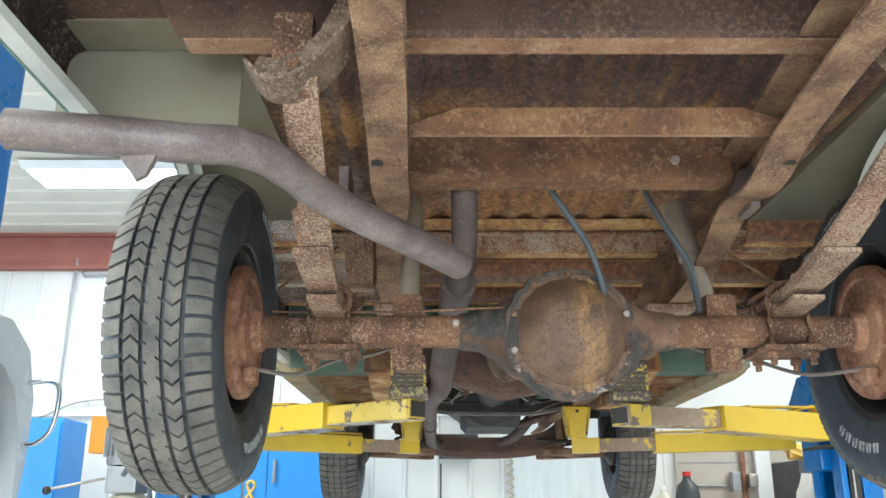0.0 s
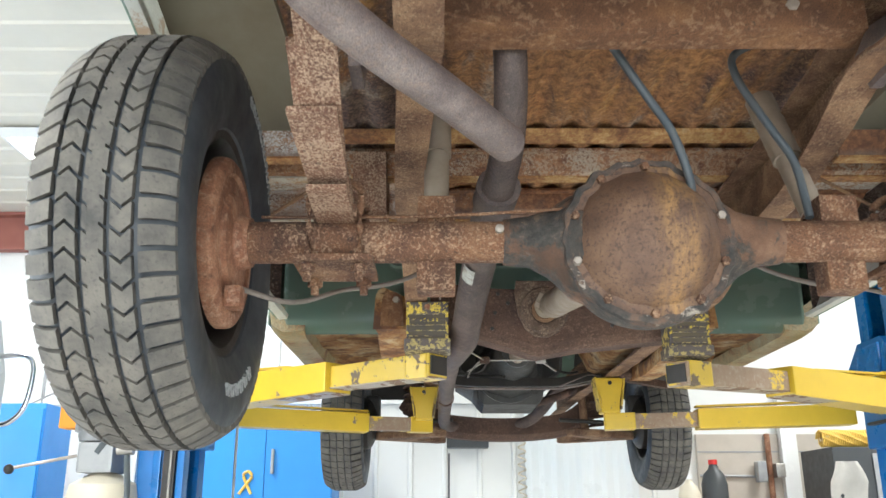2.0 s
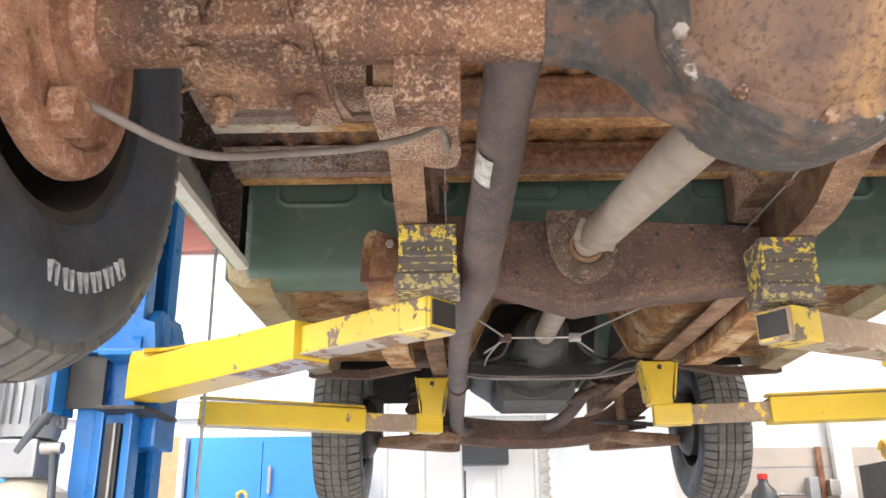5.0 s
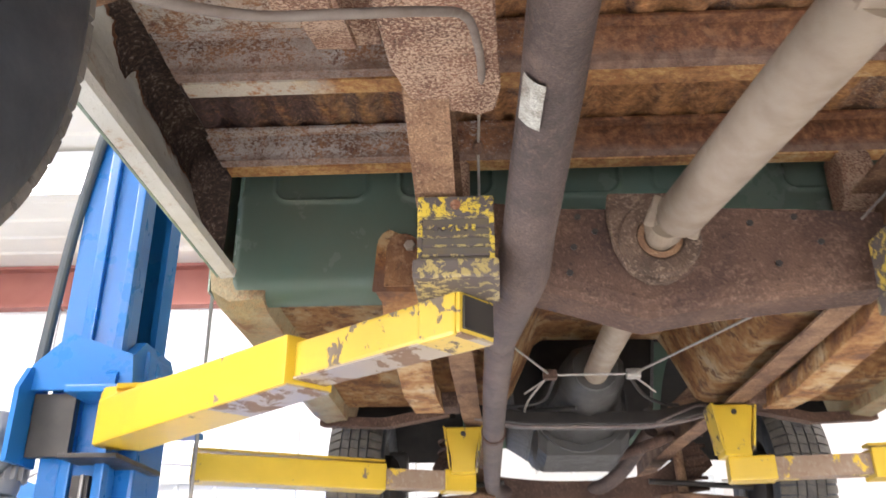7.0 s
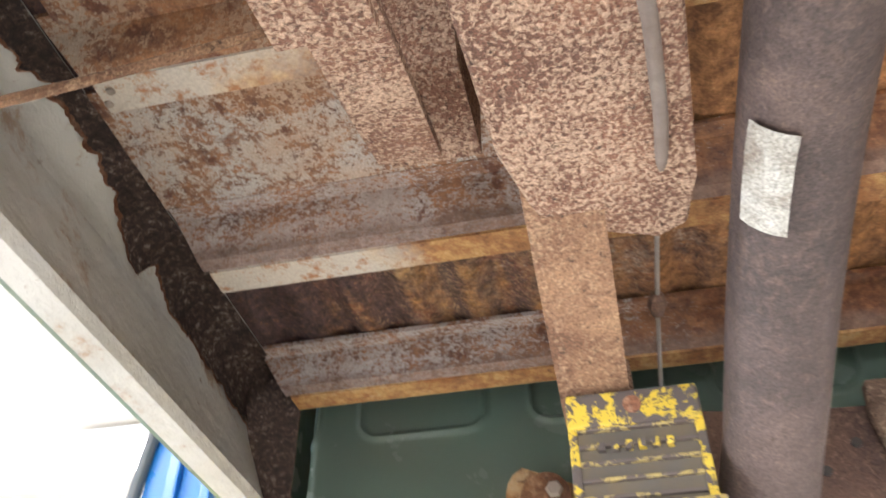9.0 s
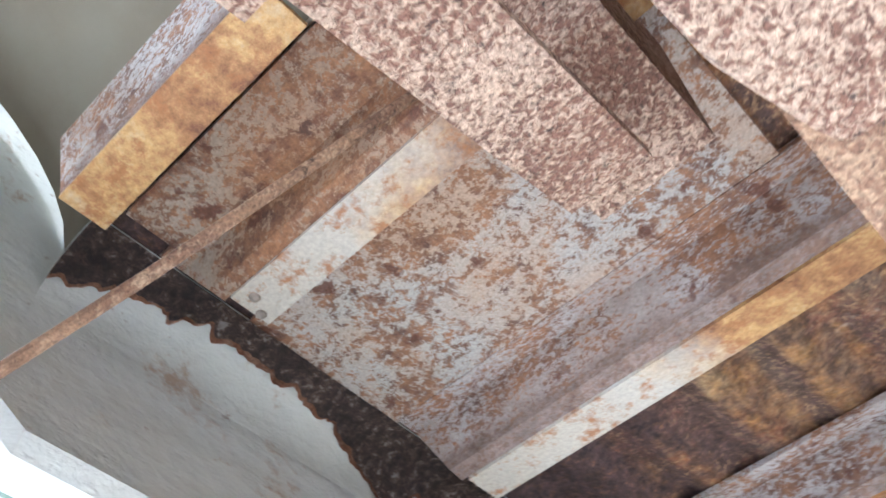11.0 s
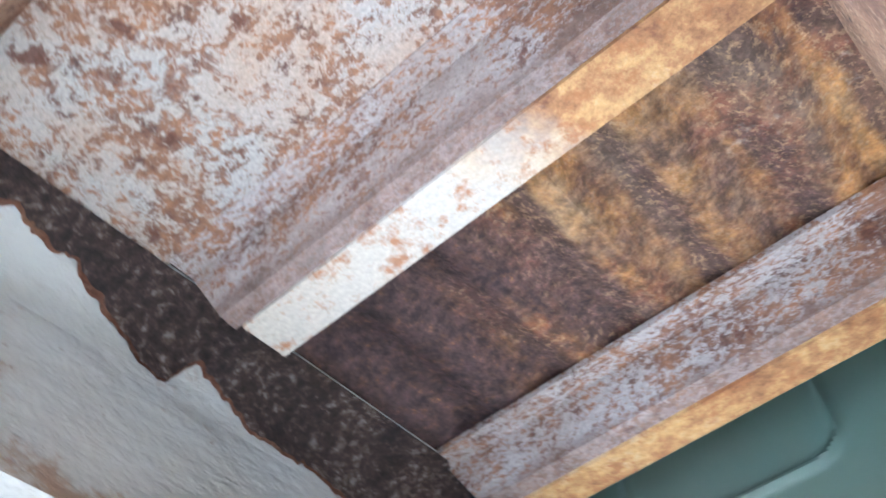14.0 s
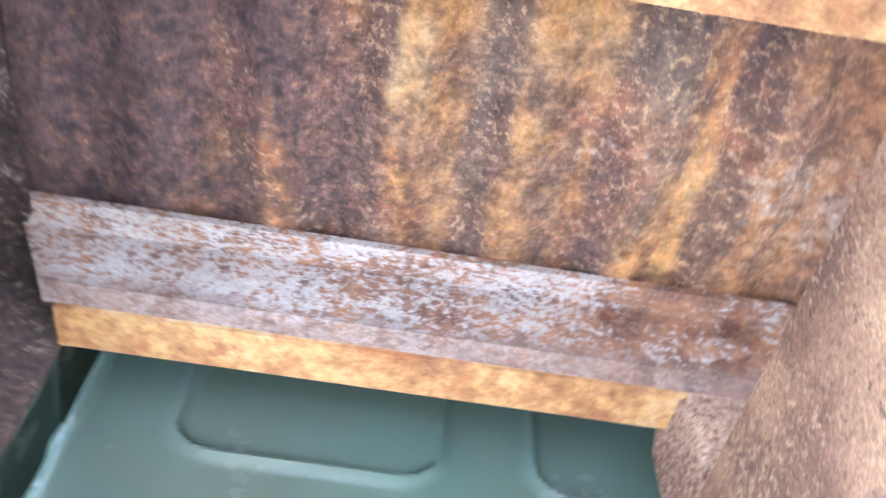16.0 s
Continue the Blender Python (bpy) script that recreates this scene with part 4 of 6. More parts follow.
for x in (-0.165, mx(-0.10)):
    part("body_mount", prism([(3.16, 2.20), (3.20, 2.18), (3.235, 2.20), (3.24, 2.31), (3.22, 2.325), (3.17, 2.32), (3.155, 2.27)], "x", x, x + 0.065, None, 0.006), M_SCALE, truck, "scale-covered body mount bracket")
firewall = box((X_L + 0.02, 4.74, 2.4), (X_R - 0.02, 4.75, 2.9), 0)
part("firewall", firewall, M_BLACK, truck)
# centre bearing crossmember, dropped in the middle
poly_t = [(-0.11, 2.17), (0.063, 2.148), (0.14, 2.145), (0.40, 2.14), (0.5, 2.135), (0.647, 2.125)]
poly_b = [(0.647, 1.99), (0.463, 1.972), (0.36, 1.962), (0.2146, 1.937), (0.13, 1.965), (0.045, 1.99), (-0.11, 2.03)]
rings = []
for x in np.linspace(-0.11, 0.647, 40):
    zt = float(np.interp(x, [p[0] for p in poly_t], [p[1] for p in poly_t]))
    zb = float(np.interp(x, [p[0] for p in poly_b[::-1]], [p[1] for p in poly_b[::-1]]))
    rings.append([Vector((x, y, z)) for y, z in ((3.075, zt), (3.08, zb + 0.03), (3.086, zb + 0.010), (3.10, zb), (3.19, zb), (3.19, zb + 0.006), (3.102, zb + 0.006), (3.092, zb + 0.014), (3.083, zt))])
bm = loft(rings)
cmb = part("bearing_crossmember", bm, M_CROSS, truck, "dark brown pressed crossmember with drilled holes")
for x, z in ((0.08, 2.02), (0.13, 2.10), (0.10, 2.13), (0.09, 2.07), (0.49, 2.12), (0.45, 2.03), (0.53, 2.07), (0.41, 2.11)):
    part("drilled_hole", lathe([(0, 0), (0.006, 0), (0.006, 0.003), (0, 0.003)], (x, 3.073, z), "y", 10), M_BLACK, cmb)
BE = (0.24, 3.05, 2.072)
part("bearing_bracket", lathe([(0.038, 0.0), (0.043, -0.010), (0.053, -0.014), (0.070, -0.010), (0.074, 0.0), (0.072, 0.03), (0.038, 0.03)], BE, "y", 36), M_HANGER, truck, "scaly centre bearing bracket", True)
part("bearing_flange", prism([(0.155, 2.168), (0.150, 2.13), (0.160, 2.06), (0.182, 2.015), (0.214, 1.992), (0.25, 1.990), (0.285, 2.01), (0.308, 2.05), (0.322, 2.13), (0.318, 2.165)], "y", 3.055, 3.074, None, 0.003), M_HANGER, truck, "pitted rounded bearing plate")
part("rubber_ring", lathe([(0.026, -0.004), (0.03, -0.010), (0.040, -0.008), (0.040, 0.01)], BE, "y", 30), M_FRAME, truck)
ds = part("driveshaft", tube([(0.302, 2.28, 1.985), (0.253, 2.93, 2.062)], 0.040, 28, 1), M_SHAFT, truck, "dusty grey-tan driveshaft tube", True)
part("shaft_stub", lathe([(0, -0.075), (0.03, -0.07), (0.034, -0.04), (0.026, -0.03), (0.026, 0.02), (0, 0.02)], BE, "y", 24), M_SHAFT, ds)
part("shaft_end", lathe([(0.040, 0.0), (0.041, 0.004), (0.034, 0.018), (0.022, 0.026), (0, 0.027)], (0.253, 2.93, 2.062), "y", 28), M_SHAFT, ds, "", True)
uj = lathe([(0, -0.046), (0.017, -0.046), (0.018, -0.03), (0.012, -0.026), (0.012, 0.026), (0.018, 0.03), (0.017, 0.046), (0, 0.046)], (0, 0, 0), "x", 16)
bmesh.ops.transform(uj, matrix=Matrix.Translation((0.249, 2.975, 2.068)) @ Matrix.Rotation(0.35, 4, "Y"), verts=uj.verts)
for e in (-1, 1):
    box((e * 0.038 - 0.007, -0.05, -0.016), (e * 0.038 + 0.007, 0.012, 0.016), 0.005, Matrix.Translation((0.249, 2.975, 2.068)) @ Matrix.Rotation(0.35, 4, "Y"), uj)
part("universal_joint", uj, M_SHAFT, ds, "dusty universal joint")
part("bearing_cup", lathe([(0.072, 0.006), (0.077, 0.008), (0.078, 0.024), (0.072, 0.024)], BE, "y", 36), M_CROSS, truck, "rusty bearing cup", True)
part("front_driveshaft", tube([(0.242, 3.1, 2.075), (0.25, 4.2, 2.13)], 0.036, 24, 1), M_SHAFT, truck, "dusty tan front driveshaft", True)
yoke = box((0.27, 2.20, 1.955), (0.345, 2.29, 1.985), 0.01)
box((0.275, 2.22, 1.985), (0.34, 2.27, 2.02), 0.01, None, yoke)
lathe([(0, -0.055), (0.018, -0.055), (0.018, 0.055), (0, 0.055)], (0.305, 2.25, 1.985), "x", 14, bm=yoke)
part("universal_joint", yoke, M_SHAFT, truck)

# ---- rear axle ----
axle = bmesh.new()
for xa, xb in ((-0.43, 0.20), (0.40, mx(-0.43))):
    tube([(xa, AX, AZ), (xb, AX, AZ)], 0.038, 24, 1, axle)
axle = part("rear_axle", axle, M_AXLE, truck, "rust-caked rear axle tube", True)
DX = 0.288
dz = 1.935
# banjo housing: a drum with flared arms
hous = lathe([(0, 0.17), (0.07, 0.17), (0.10, 0.10), (0.135, 0.05), (0.148, 0.0), (0.148, -0.055), (0.0, -0.055)], (DX, AX, dz), "y", 44)
for s in (-1, 1):
    loft([[Vector((DX + s * u, AX + r * math.cos(a) * (0.8 if u < 0.2 else 1), dz + (AZ - dz) * f + r * math.sin(a))) for a in [2 * math.pi * k / 18 for k in range(18)]] for u, r, f in ((0.07, 0.115, 0), (0.13, 0.095, 0.3), (0.17, 0.062, 0.7), (0.205, 0.047, 1), (0.25, 0.042, 1))], True, True, hous)
lathe([(0, 0.25), (0.04, 0.25), (0.045, 0.2), (0.075, 0.16), (0.09, 0.1), (0, 0.1)], (DX, AX, dz + 0.03), "y", 24, bm=hous)
part("differential_housing", hous, M_HOUSING, axle, "rusty differential housing with oily black patches", True)
# cover: a scalloped rim and a domed middle
def scallop(a):
    return 0.144 + 0.004 * math.cos(10 * a) ** 2
rings = []
for r, y in ((1.0, -0.055), (1.0, -0.064), (0.86, -0.068), (0.80, -0.085), (0.66, -0.115), (0.42, -0.135), (0.2, -0.142)):
    ring = []
    for k in range(60):
        a = 2 * math.pi * k / 60
        rr = scallop(a) * r if r > 0.8 else 0.142 * r
        flat = 1 if math.sin(a) > -0.75 else 0.96
        ring.append(Vector((DX + rr * math.cos(a), AX + y, dz + rr * math.sin(a) * flat)))
    rings.append(ring)
cover = part("differential_cover", loft(rings), M_COVER, axle, "domed rusty differential cover", True)
for k in range(10):
    a = 2 * math.pi * (k + 0.5) / 10
    part("cover_bolt", bolt((DX + 0.134 * math.cos(a), AX - 0.068, dz + 0.134 * math.sin(a)), "y", 0.0085, 0.009), M_BOLT if k in (0, 5) else M_AXLE, cover)
rim_bm = bmesh.new()
rings = []
for k in range(120):
    a = 2 * math.pi * k / 120
    lump = 0.0035 * noise.fractal((3 * math.cos(a) * 2, 3 * math.sin(a) * 2, 1.0), 0.6, 2.1, 5)
    rr = scallop(a) + 0.004 + lump
    rings.append([Vector((DX + q * math.cos(a), AX + yy, dz + q * math.sin(a))) for q, yy in ((rr - 0.014, -0.052), (rr, -0.050), (rr + 0.002, -0.058), (rr - 0.001, -0.0665 - lump * 0.4), (rr - 0.012, -0.068))])
vs = [[rim_bm.verts.new(q) for q in ring] for ring in rings]
for k in range(120):
    a, b = vs[k], vs[(k + 1) % 120]
    for q in range(5):
        rim_bm.faces.new((a[q], a[(q + 1) % 5], b[(q + 1) % 5], b[q]))
part("cover_rim", rim_bm, M_RIM, cover, "lumpy oil-blackened cover rim with pale sealant", True)
part("axle_nub", lathe([(0, -0.012), (0.008, -0.01), (0.008, 0), (0, 0)], (0.03, AX - 0.036, AZ + 0.012), "y", 10), M_BOLT, axle)


def leaf_spring(side):
    def sx(x):
        return x if side < 0 else mx(x)
    xs = -0.262
    g = part("leaf_spring", sweep(glide([(sx(-0.215), 1.14, 2.165), (sx(-0.232), 1.4, 2.10), (sx(-0.252), 1.7, 2.045), (sx(xs), AX, 2.02), (sx(xs), 2.25, 2.06), (sx(xs - 0.005), 2.5, 2.14), (sx(xs - 0.01), 2.62, 2.19)], 5), [(-0.028, -0.005), (0.028, -0.005), (0.028, 0.005), (-0.028, 0.005)]), M_SCALE, truck, "pitted leaf spring pack")
    for k, (ya, yb) in enumerate(((1.62, 2.4), (1.5, 2.3), (1.80, 2.16))):
        z = 2.02 - 0.012 * (k + 1) + (0.024 if k == 1 else 0)
        line = [(sx(xs + (0.014 if k == 1 else 0)), ya, z + 0.30 * ((ya - AX) ** 2)), (sx(xs), (ya + AX) / 2, z + 0.30 * ((ya - AX) / 2) ** 2), (sx(xs), AX, z), (sx(xs), (yb + AX) / 2, z + 0.3 * ((yb - AX) / 2) ** 2), (sx(xs), yb, z + 0.3 * (yb - AX) ** 2)]
        part("leaf", sweep(glide(line, 4), lambda t, w=0.0315 + 0.001 * k, f=(0.006 if k == 0 else 0.0): [(-w - f * max(0, 1 - 2.4 * t), -0.005), (w + f * max(0, 1 - 2.4 * t), -0.005), (w + f * max(0, 1 - 2.4 * t), 0.005), (-w - f * max(0, 1 - 2.4 * t), 0.005)]), M_SCALE, g)
    for yy in (AX - 0.05, AX + 0.05):
        u = tube([(sx(xs - 0.045), yy, 1.865), (sx(xs - 0.045), yy, 2.0), (sx(xs - 0.043), yy, 2.035), (sx(xs), yy, 2.055), (sx(xs + 0.043), yy, 2.035), (sx(xs + 0.045), yy, 2.0), (sx(xs + 0.045), yy, 1.865)], 0.0075, 10, 3)
        part("u_bolt", u, M_AXLE, g)
        for s in (-1, 1):
            part("nut", lathe([(0.007, -0.012), (0.014, -0.012), (0.014, 0.0), (0.007, 0.0)], (sx(xs + s * 0.045), yy, 1.892), "z", 6), M_AXLE, g)
    plate = box((-0.07, -0.075, -0.006), (0.07, 0.075, 0.006), 0.004, Matrix.Translation((sx(xs), AX, 1.902)))
    part("spring_plate", plate, M_AXLE, g, "scaly spring clamp plate")
    part("spring_seat", box((sx(xs) - 0.04, AX - 0.06, 1.98), (sx(xs) + 0.04, AX + 0.06, 2.004), 0.004), M_AXLE, g)
    # rear hanger: a folded bracket that cradles the spring end
    h = sweep(glide([(sx(-0.288), 1.15, 2.176), (sx(-0.262), 1.15, 2.150), (sx(-0.225), 1.15, 2.150), (sx(-0.185), 1.15, 2.178), (sx(-0.155), 1.15, 2.218), (sx(-0.128), 1.15, 2.262)], 5), lambda t: [(-0.042 + 0.008 * math.sin(7 * t), -0.003), (0.046, -0.003), (0.046, 0.003), (-0.042 + 0.008 * math.sin(7 * t), 0.003)])
    h = part("rear_hanger", h, M_HANGER, g, "folded pitted spring hanger")
    web = [(-0.284, 2.182), (-0.258, 2.156), (-0.225, 2.156), (-0.185, 2.184), (-0.155, 2.224), (-0.130, 2.266), (-0.130, 2.325), (-0.160, 2.300), (-0.185, 2.245), (-0.215, 2.208), (-0.25, 2.196), (-0.275, 2.20)]
    part("hanger_web", prism([(sx(px), pz) for px, pz in web], "y", 1.140, 1.147), M_HANGER, h)
    part("hanger_bolt", bolt((sx(-0.222), 1.138, 2.182), "y", 0.012, 0.01), M_AXLE, h)
    part("shackle", box((min(sx(-0.262), sx(-0.20)), 1.16, 2.15), (max(sx(-0.262), sx(-0.20)), 1.20, 2.29), 0.006), M_AXLE, g)
    part("front_hanger", prism([(2.55, 2.22), (2.66, 2.22), (2.66, 2.36), (2.5, 2.36)], "x", sx(-0.30), sx(-0.215)), M_SCALE, g)
    return g


leaf_spring(-1)
leaf_spring(1)


# ---- wheels ----
def tyre_carcass(c, w, r, rim):
    p = [(rim, -w * 0.36), (rim + 0.012, -w * 0.44), (rim + 0.05, -w * 0.495), (rim + 0.085, -w * 0.52), (r - 0.060, -w * 0.512), (r - 0.042, -w * 0.487), (r - 0.030, -w * 0.44), (r - 0.014, -w * 0.25), (r - 0.0105, 0)]
    p = p + [(a, -b) for a, b in p[-2::-1]]
    return lathe(p, c, "x", 72)


def tread_blocks(c, w, r, chevron=True):
    """Tread blocks one by one, parted by grooves and slanted slots."""
    bm = bmesh.new()
    pitches = 60 if chevron else 58
    h = w * 0.482
    if chevron:
        ribs = [(-h, -0.0625, "s"), (-0.0535, -0.0240, "v"), (-0.0155, -0.0085, "e"), (-0.0085, 0.0085, "c"), (0.0085, 0.0155, "e"), (0.0240, 0.0535, "v"), (0.0625, h, "s")]
    else:
        ribs = [(-h, -0.055, "s"), (-0.050, -0.021, "n"), (-0.016, 0.016, "n"), (0.021, 0.050, "n"), (0.055, h, "s")]

    def at(u, a, depth):
        rr = r - 2.1 * max(0, abs(u) - 0.05) ** 1.5 - depth
        return (c[0] + u, c[1] + rr * math.cos(a), c[2] + rr * math.sin(a))
    da = 2 * math.pi / pitches
    gap = 0.0088 / r
    for u0, u1, kind in ribs:
        us = [u0 + (u1 - u0) * q for q in ((0, 0.25, 0.5, 0.75, 1) if kind == "s" else (0, 0.5, 1))]
        for k in range(pitches):
            if kind == "s":
                offs = [(abs(u - (u1 if u0 < 0 else u0)) * (0.30 if u0 < 0 else -0.12) + 3.2 * (abs(u - (u1 if u0 < 0 else u0)) ** 2) * (-1 if u0 < 0 else 1)) / r for u in us]
                if not chevron:
                    offs = [o * 0.25 for o in offs]
            elif kind == "v":
                offs = [0.32 * da, 0.0, 0.36 * da] if u0 < 0 else [0.0, 0.32 * da, 0.0]
                offs = [o + (0.2 * da if u0 > 0 else 0) for o in offs]
            elif kind == "e":
                offs = [(0.30 if u0 < 0 else 0.1) * da + (u - u0) * 0.8 / r for u in us]
            elif kind == "c":
                offs = [0.0, 0.02 * da, 0.05 * da]
            else:
                offs = [0, 0.1 * da, 0.2 * da]
            g = {"s": gap * 0.95, "v": gap * 0.75, "e": gap * 0.6, "c": 0.0}.get(kind, gap)
            if kind == "n":
                g = gap * 0.3
            top, low = [], []
            for end in (0, 1):
                row_t, row_l = [], []
                for u, o in zip(us, offs):
                    a = k * da + o + (g if end == 0 else da - g * 0.0)
                    row_t.append(bm.verts.new(at(u, a, 0.0)))
                    row_l.append(bm.verts.new(at(u, a, 0.0115)))
                top.append(row_t)
                low.append(row_l)
            for i in range(len(us) - 1):
                bm.faces.new((top[0][i], top[0][i + 1], top[1][i + 1], top[1][i]))
                for e in (0, 1):
                    bm.faces.new((top[e][i], top[e][i + 1], low[e][i + 1], low[e][i]))
            for i in (0, len(us) - 1):
                bm.faces.new((top[0][i], top[1][i], low[1][i], low[0][i]))
    return bm


def wheel(name, c, side, w, r, chevron, label):
    wh = part(name, tyre_carcass(c, w, r, 0.195), M_TYRE, truck, label, True)
    part("tread", tread_blocks(c, w, r, chevron), M_TREAD, wh, "dusty tread blocks")
    s = -side
    # rim, seen from its inner side
    rim = lathe([(0.205, s * w * 0.42), (0.19, s * w * 0.40), (0.178, s * w * 0.3), (0.172, 0), (0.165, -s * w * 0.2), (0.10, -s * w * 0.30), (0.0, -s * w * 0.32)], c, "x", 48)
    part("rim", rim, M_BLACK, wh, "dark painted steel rim", True)
    if chevron:
        # worn raised marks on the inner sidewall, where a name would stand
        for a0, n, step, rad in ((0.62, 11, 0.085, 0.0), (4.72, 6, 0.125, -0.03)):
            for k in range(n):
                a = a0 + k * step
                m = Matrix.Translation(c) @ Matrix.Rotation(a, 4, "X")
                mark = bmesh.new()
                for e in (-1, 1):
                    box((s * w * 0.500, 0.284 + rad, e * 0.007 - 0.0011), (s * w * 0.528, 0.306 + rad, e * 0.007 + 0.0011), 0, m, mark)
                box((s * w * 0.500, 0.284 + rad + 0.0208 * (k % 2), -0.007), (s * w * 0.528, 0.2852 + rad + 0.0208 * (k % 2), 0.007), 0, m, mark)
                part("sidewall_mark", mark, M_LETTER, wh)
    return wh


for side in (-1, 1):
    def sx(x):
        return x if side < 0 else mx(x)
    c = (sx(-0.558), AX, AZ)
    wh = wheel("rear_wheel", c, side, 0.222, R, True, "rear tyre with chevron tread and dusty rubber")
    s = -side
    d = lathe([(0.0, 0.105), (0.045, 0.105), (0.052, 0.082), (0.085, 0.078), (0.092, 0.070), (0.120, 0.068), (0.126, 0.074), (0.146, 0.072), (0.154, 0.066), (0.156, 0.058), (0.156, 0.046), (0.0, 0.046)], (0, 0, 0), "x", 48)
    bmesh.ops.transform(d, matrix=Matrix.Translation((sx(-0.522), AX, AZ)) @ Matrix.Diagonal((s, 1, 1, 1)), verts=d.verts)
    dr = part("brake_backing_plate", d, M_DRUM, wh, "orange-brown rusted brake backing plate", True)
    part("cable_boss", box((sx(-0.435) - 0.015, AX - 0.05, AZ - 0.13), (sx(-0.435) + 0.015, AX - 0.01, AZ - 0.09), 0.008), M_DRUM, dr)
    cf = (sx(-0.60 if side < 0 else -0.58), AX + 3.34, AZ)
    fw = wheel("front_wheel", cf, side, 0.215, R - 0.008, False, "front tyre with ribbed tread")
    part("front_brake", lathe([(0.0, 0.10 * s), (0.06, 0.10 * s), (0.12, 0.07 * s), (0.14, 0.05 * s), (0.14, 0.0), (0.0, 0.0)], (sx(-0.53), AX + 3.34, AZ), "x", 30), M_BLACK, fw, "", True)

# ---- exhaust, shocks, hoses, cables ----
pipe_line = [(0.040, 1.80, 2.34), (0.048, 1.82, 2.22), (0.048, 1.92, 2.125), (0.036, 2.1, 2.088), (0.028, 2.3, 2.085), (0.024, 2.45, 2.09), (0.022, 2.58, 2.088), (0.010, 2.70, 2.045), (-0.003, 2.80, 1.99), (-0.012, 2.9, 1.957), (-0.025, 3.0, 1.944), (-0.037, 3.12, 1.941), (-0.046, 3.22, 1.940)]
exhaust = part("exhaust_pipe", tube(pipe_line, lambda t: float(np.interp(t, [0, 0.22, 0.27, 0.50, 0.60, 0.68, 0.75, 0.84, 1], [0.029, 0.031, 0.040, 0.043, 0.042, 0.040, 0.043, 0.038, 0.029])), 24, 8), M_PIPE, truck, "sooty dark exhaust pipe", True)
part("collar", tube([(0.0395, 2.06, 2.093), (0.034, 2.13, 2.087)], 0.044, 24, 1), M_PIPE, exhaust, "", True)
part("front_pipe", tube([(-0.046, 3.21, 1.940), (-0.050, 3.4, 1.938), (-0.055, 3.6, 1.936), (-0.062, 4.2, 1.93), (-0.066, 5.0, 1.925), (-0.04, 5.25, 1.93), (0.05, 5.33, 1.93), (0.25, 5.34, 1.93), (0.42, 5.25, 1.97), (0.55, 5.0, 2.12)], lambda t: 0.030, 18, 6), M_PIPE, exhaust, "brown front exhaust pipe", True)
part("pipe_clamp", lathe([(0.031, -0.012), (0.035, -0.012), (0.035, 0.012), (0.031, 0.012)], (-0.0605, 4.05, 1.931), "y", 20), M_CROSS, exhaust)
sticker = loft([[Vector((0.0225 - (y - 2.54) * 0.06 - 0.0455 * math.cos(a), y, 2.089 - max(0, y - 2.56) * 0.22 - 0.0455 * math.sin(a))) for a in (0.45, 0.65, 0.85, 1.05, 1.25)] for y in (2.525, 2.55, 2.585, 2.61)], False, False)
part("foil_label", sticker, rusty("weathered_foil_label", [(0.32, (0.14, 0.10, 0.07)), (0.45, (0.30, 0.29, 0.25)), (0.6, (0.44, 0.45, 0.41))], 28, 150, 0.4, (0.5, 0.5, 0.45), bump=0.2, rough=0.5), exhaust, "weathered silver label")
tail = [(0.035, 1.77, 2.055), (-0.06, 1.62, 2.06), (-0.151, 1.50, 2.07), (-0.221, 1.40, 2.083), (-0.249, 1.34, 2.089), (-0.283, 1.27, 2.093), (-0.326, 1.22, 2.09), (-0.384, 1.19, 2.08), (-0.472, 1.17, 2.081), (-0.562, 1.16, 2.084), (-0.64, 1.15, 2.086)]
tp = part("tailpipe", tube(tail, 0.031, 22, 8), M_PIPE_GREY, truck, "grey tailpipe that turns out behind the wheel", True)
part("open_end", lathe([(0, -0.002), (0.024, -0.002), (0.024, 0.002), (0, 0.002)], (0.0365, 1.7725, 2.0535), "x", 16), M_BLACK, tp)
part("clip_tab", prism([(-0.49, 2.07), (-0.415, 2.07), (-0.435, 2.02), (-0.45, 2.012)], "y", 1.165, 1.177), M_PIPE_GREY, tp)

for pts in (((-0.083, 2.14, 2.34), (-0.083, 2.07, 2.04)), ((0.612, 2.16, 2.33), (0.655, 2.07, 2.04))):
    a, b = Vector(pts[0]), Vector(pts[1])
    m = a.lerp(b, 0.55)
    sh = part("shock_absorber", tube([a, m], 0.030, 20, 1), M_SHAFT, truck, "dusty tan shock absorber", True)
    part("shock_body", tube([m, b], 0.025, 18, 1), M_SHAFT, sh, "", True)
    part("lower_eye", lathe([(0.008, -0.02), (0.02, -0.02), (0.02, 0.02), (0.008, 0.02)], b - Vector((0, 0, 0.018)), "x", 14), M_AXLE, sh)
    part("shock_bracket", box((b.x - 0.035, 1.965, 1.86), (b.x + 0.035, 1.975 + 0.05, 2.04), 0.006), M_AXLE, sh, "rusty bracket welded to the axle")
part("brake_hose", tube([(0.20, 1.84, 2.34), (0.245, 1.86, 2.27), (0.302, 1.88, 2.188), (0.337, 1.88, 2.125), (0.364, 1.89, 2.037), (0.368, 1.92, 2.0)], 0.008, 10, 6), M_HOSE, truck, "grey rubber brake hose", True)
part("vent_hose", tube([(0.579, 2.0, 2.385), (0.510, 2.0, 2.35), (0.505, 2.0, 2.308), (0.532, 2.0, 2.246), (0.568, 2.0, 2.18), (0.599, 2.0, 2.121), (0.606, 1.99, 2.047), (0.606, 1.98, 2.0)], 0.008, 10, 6), M_HOSE, truck, "grey rubber breather hose", True)
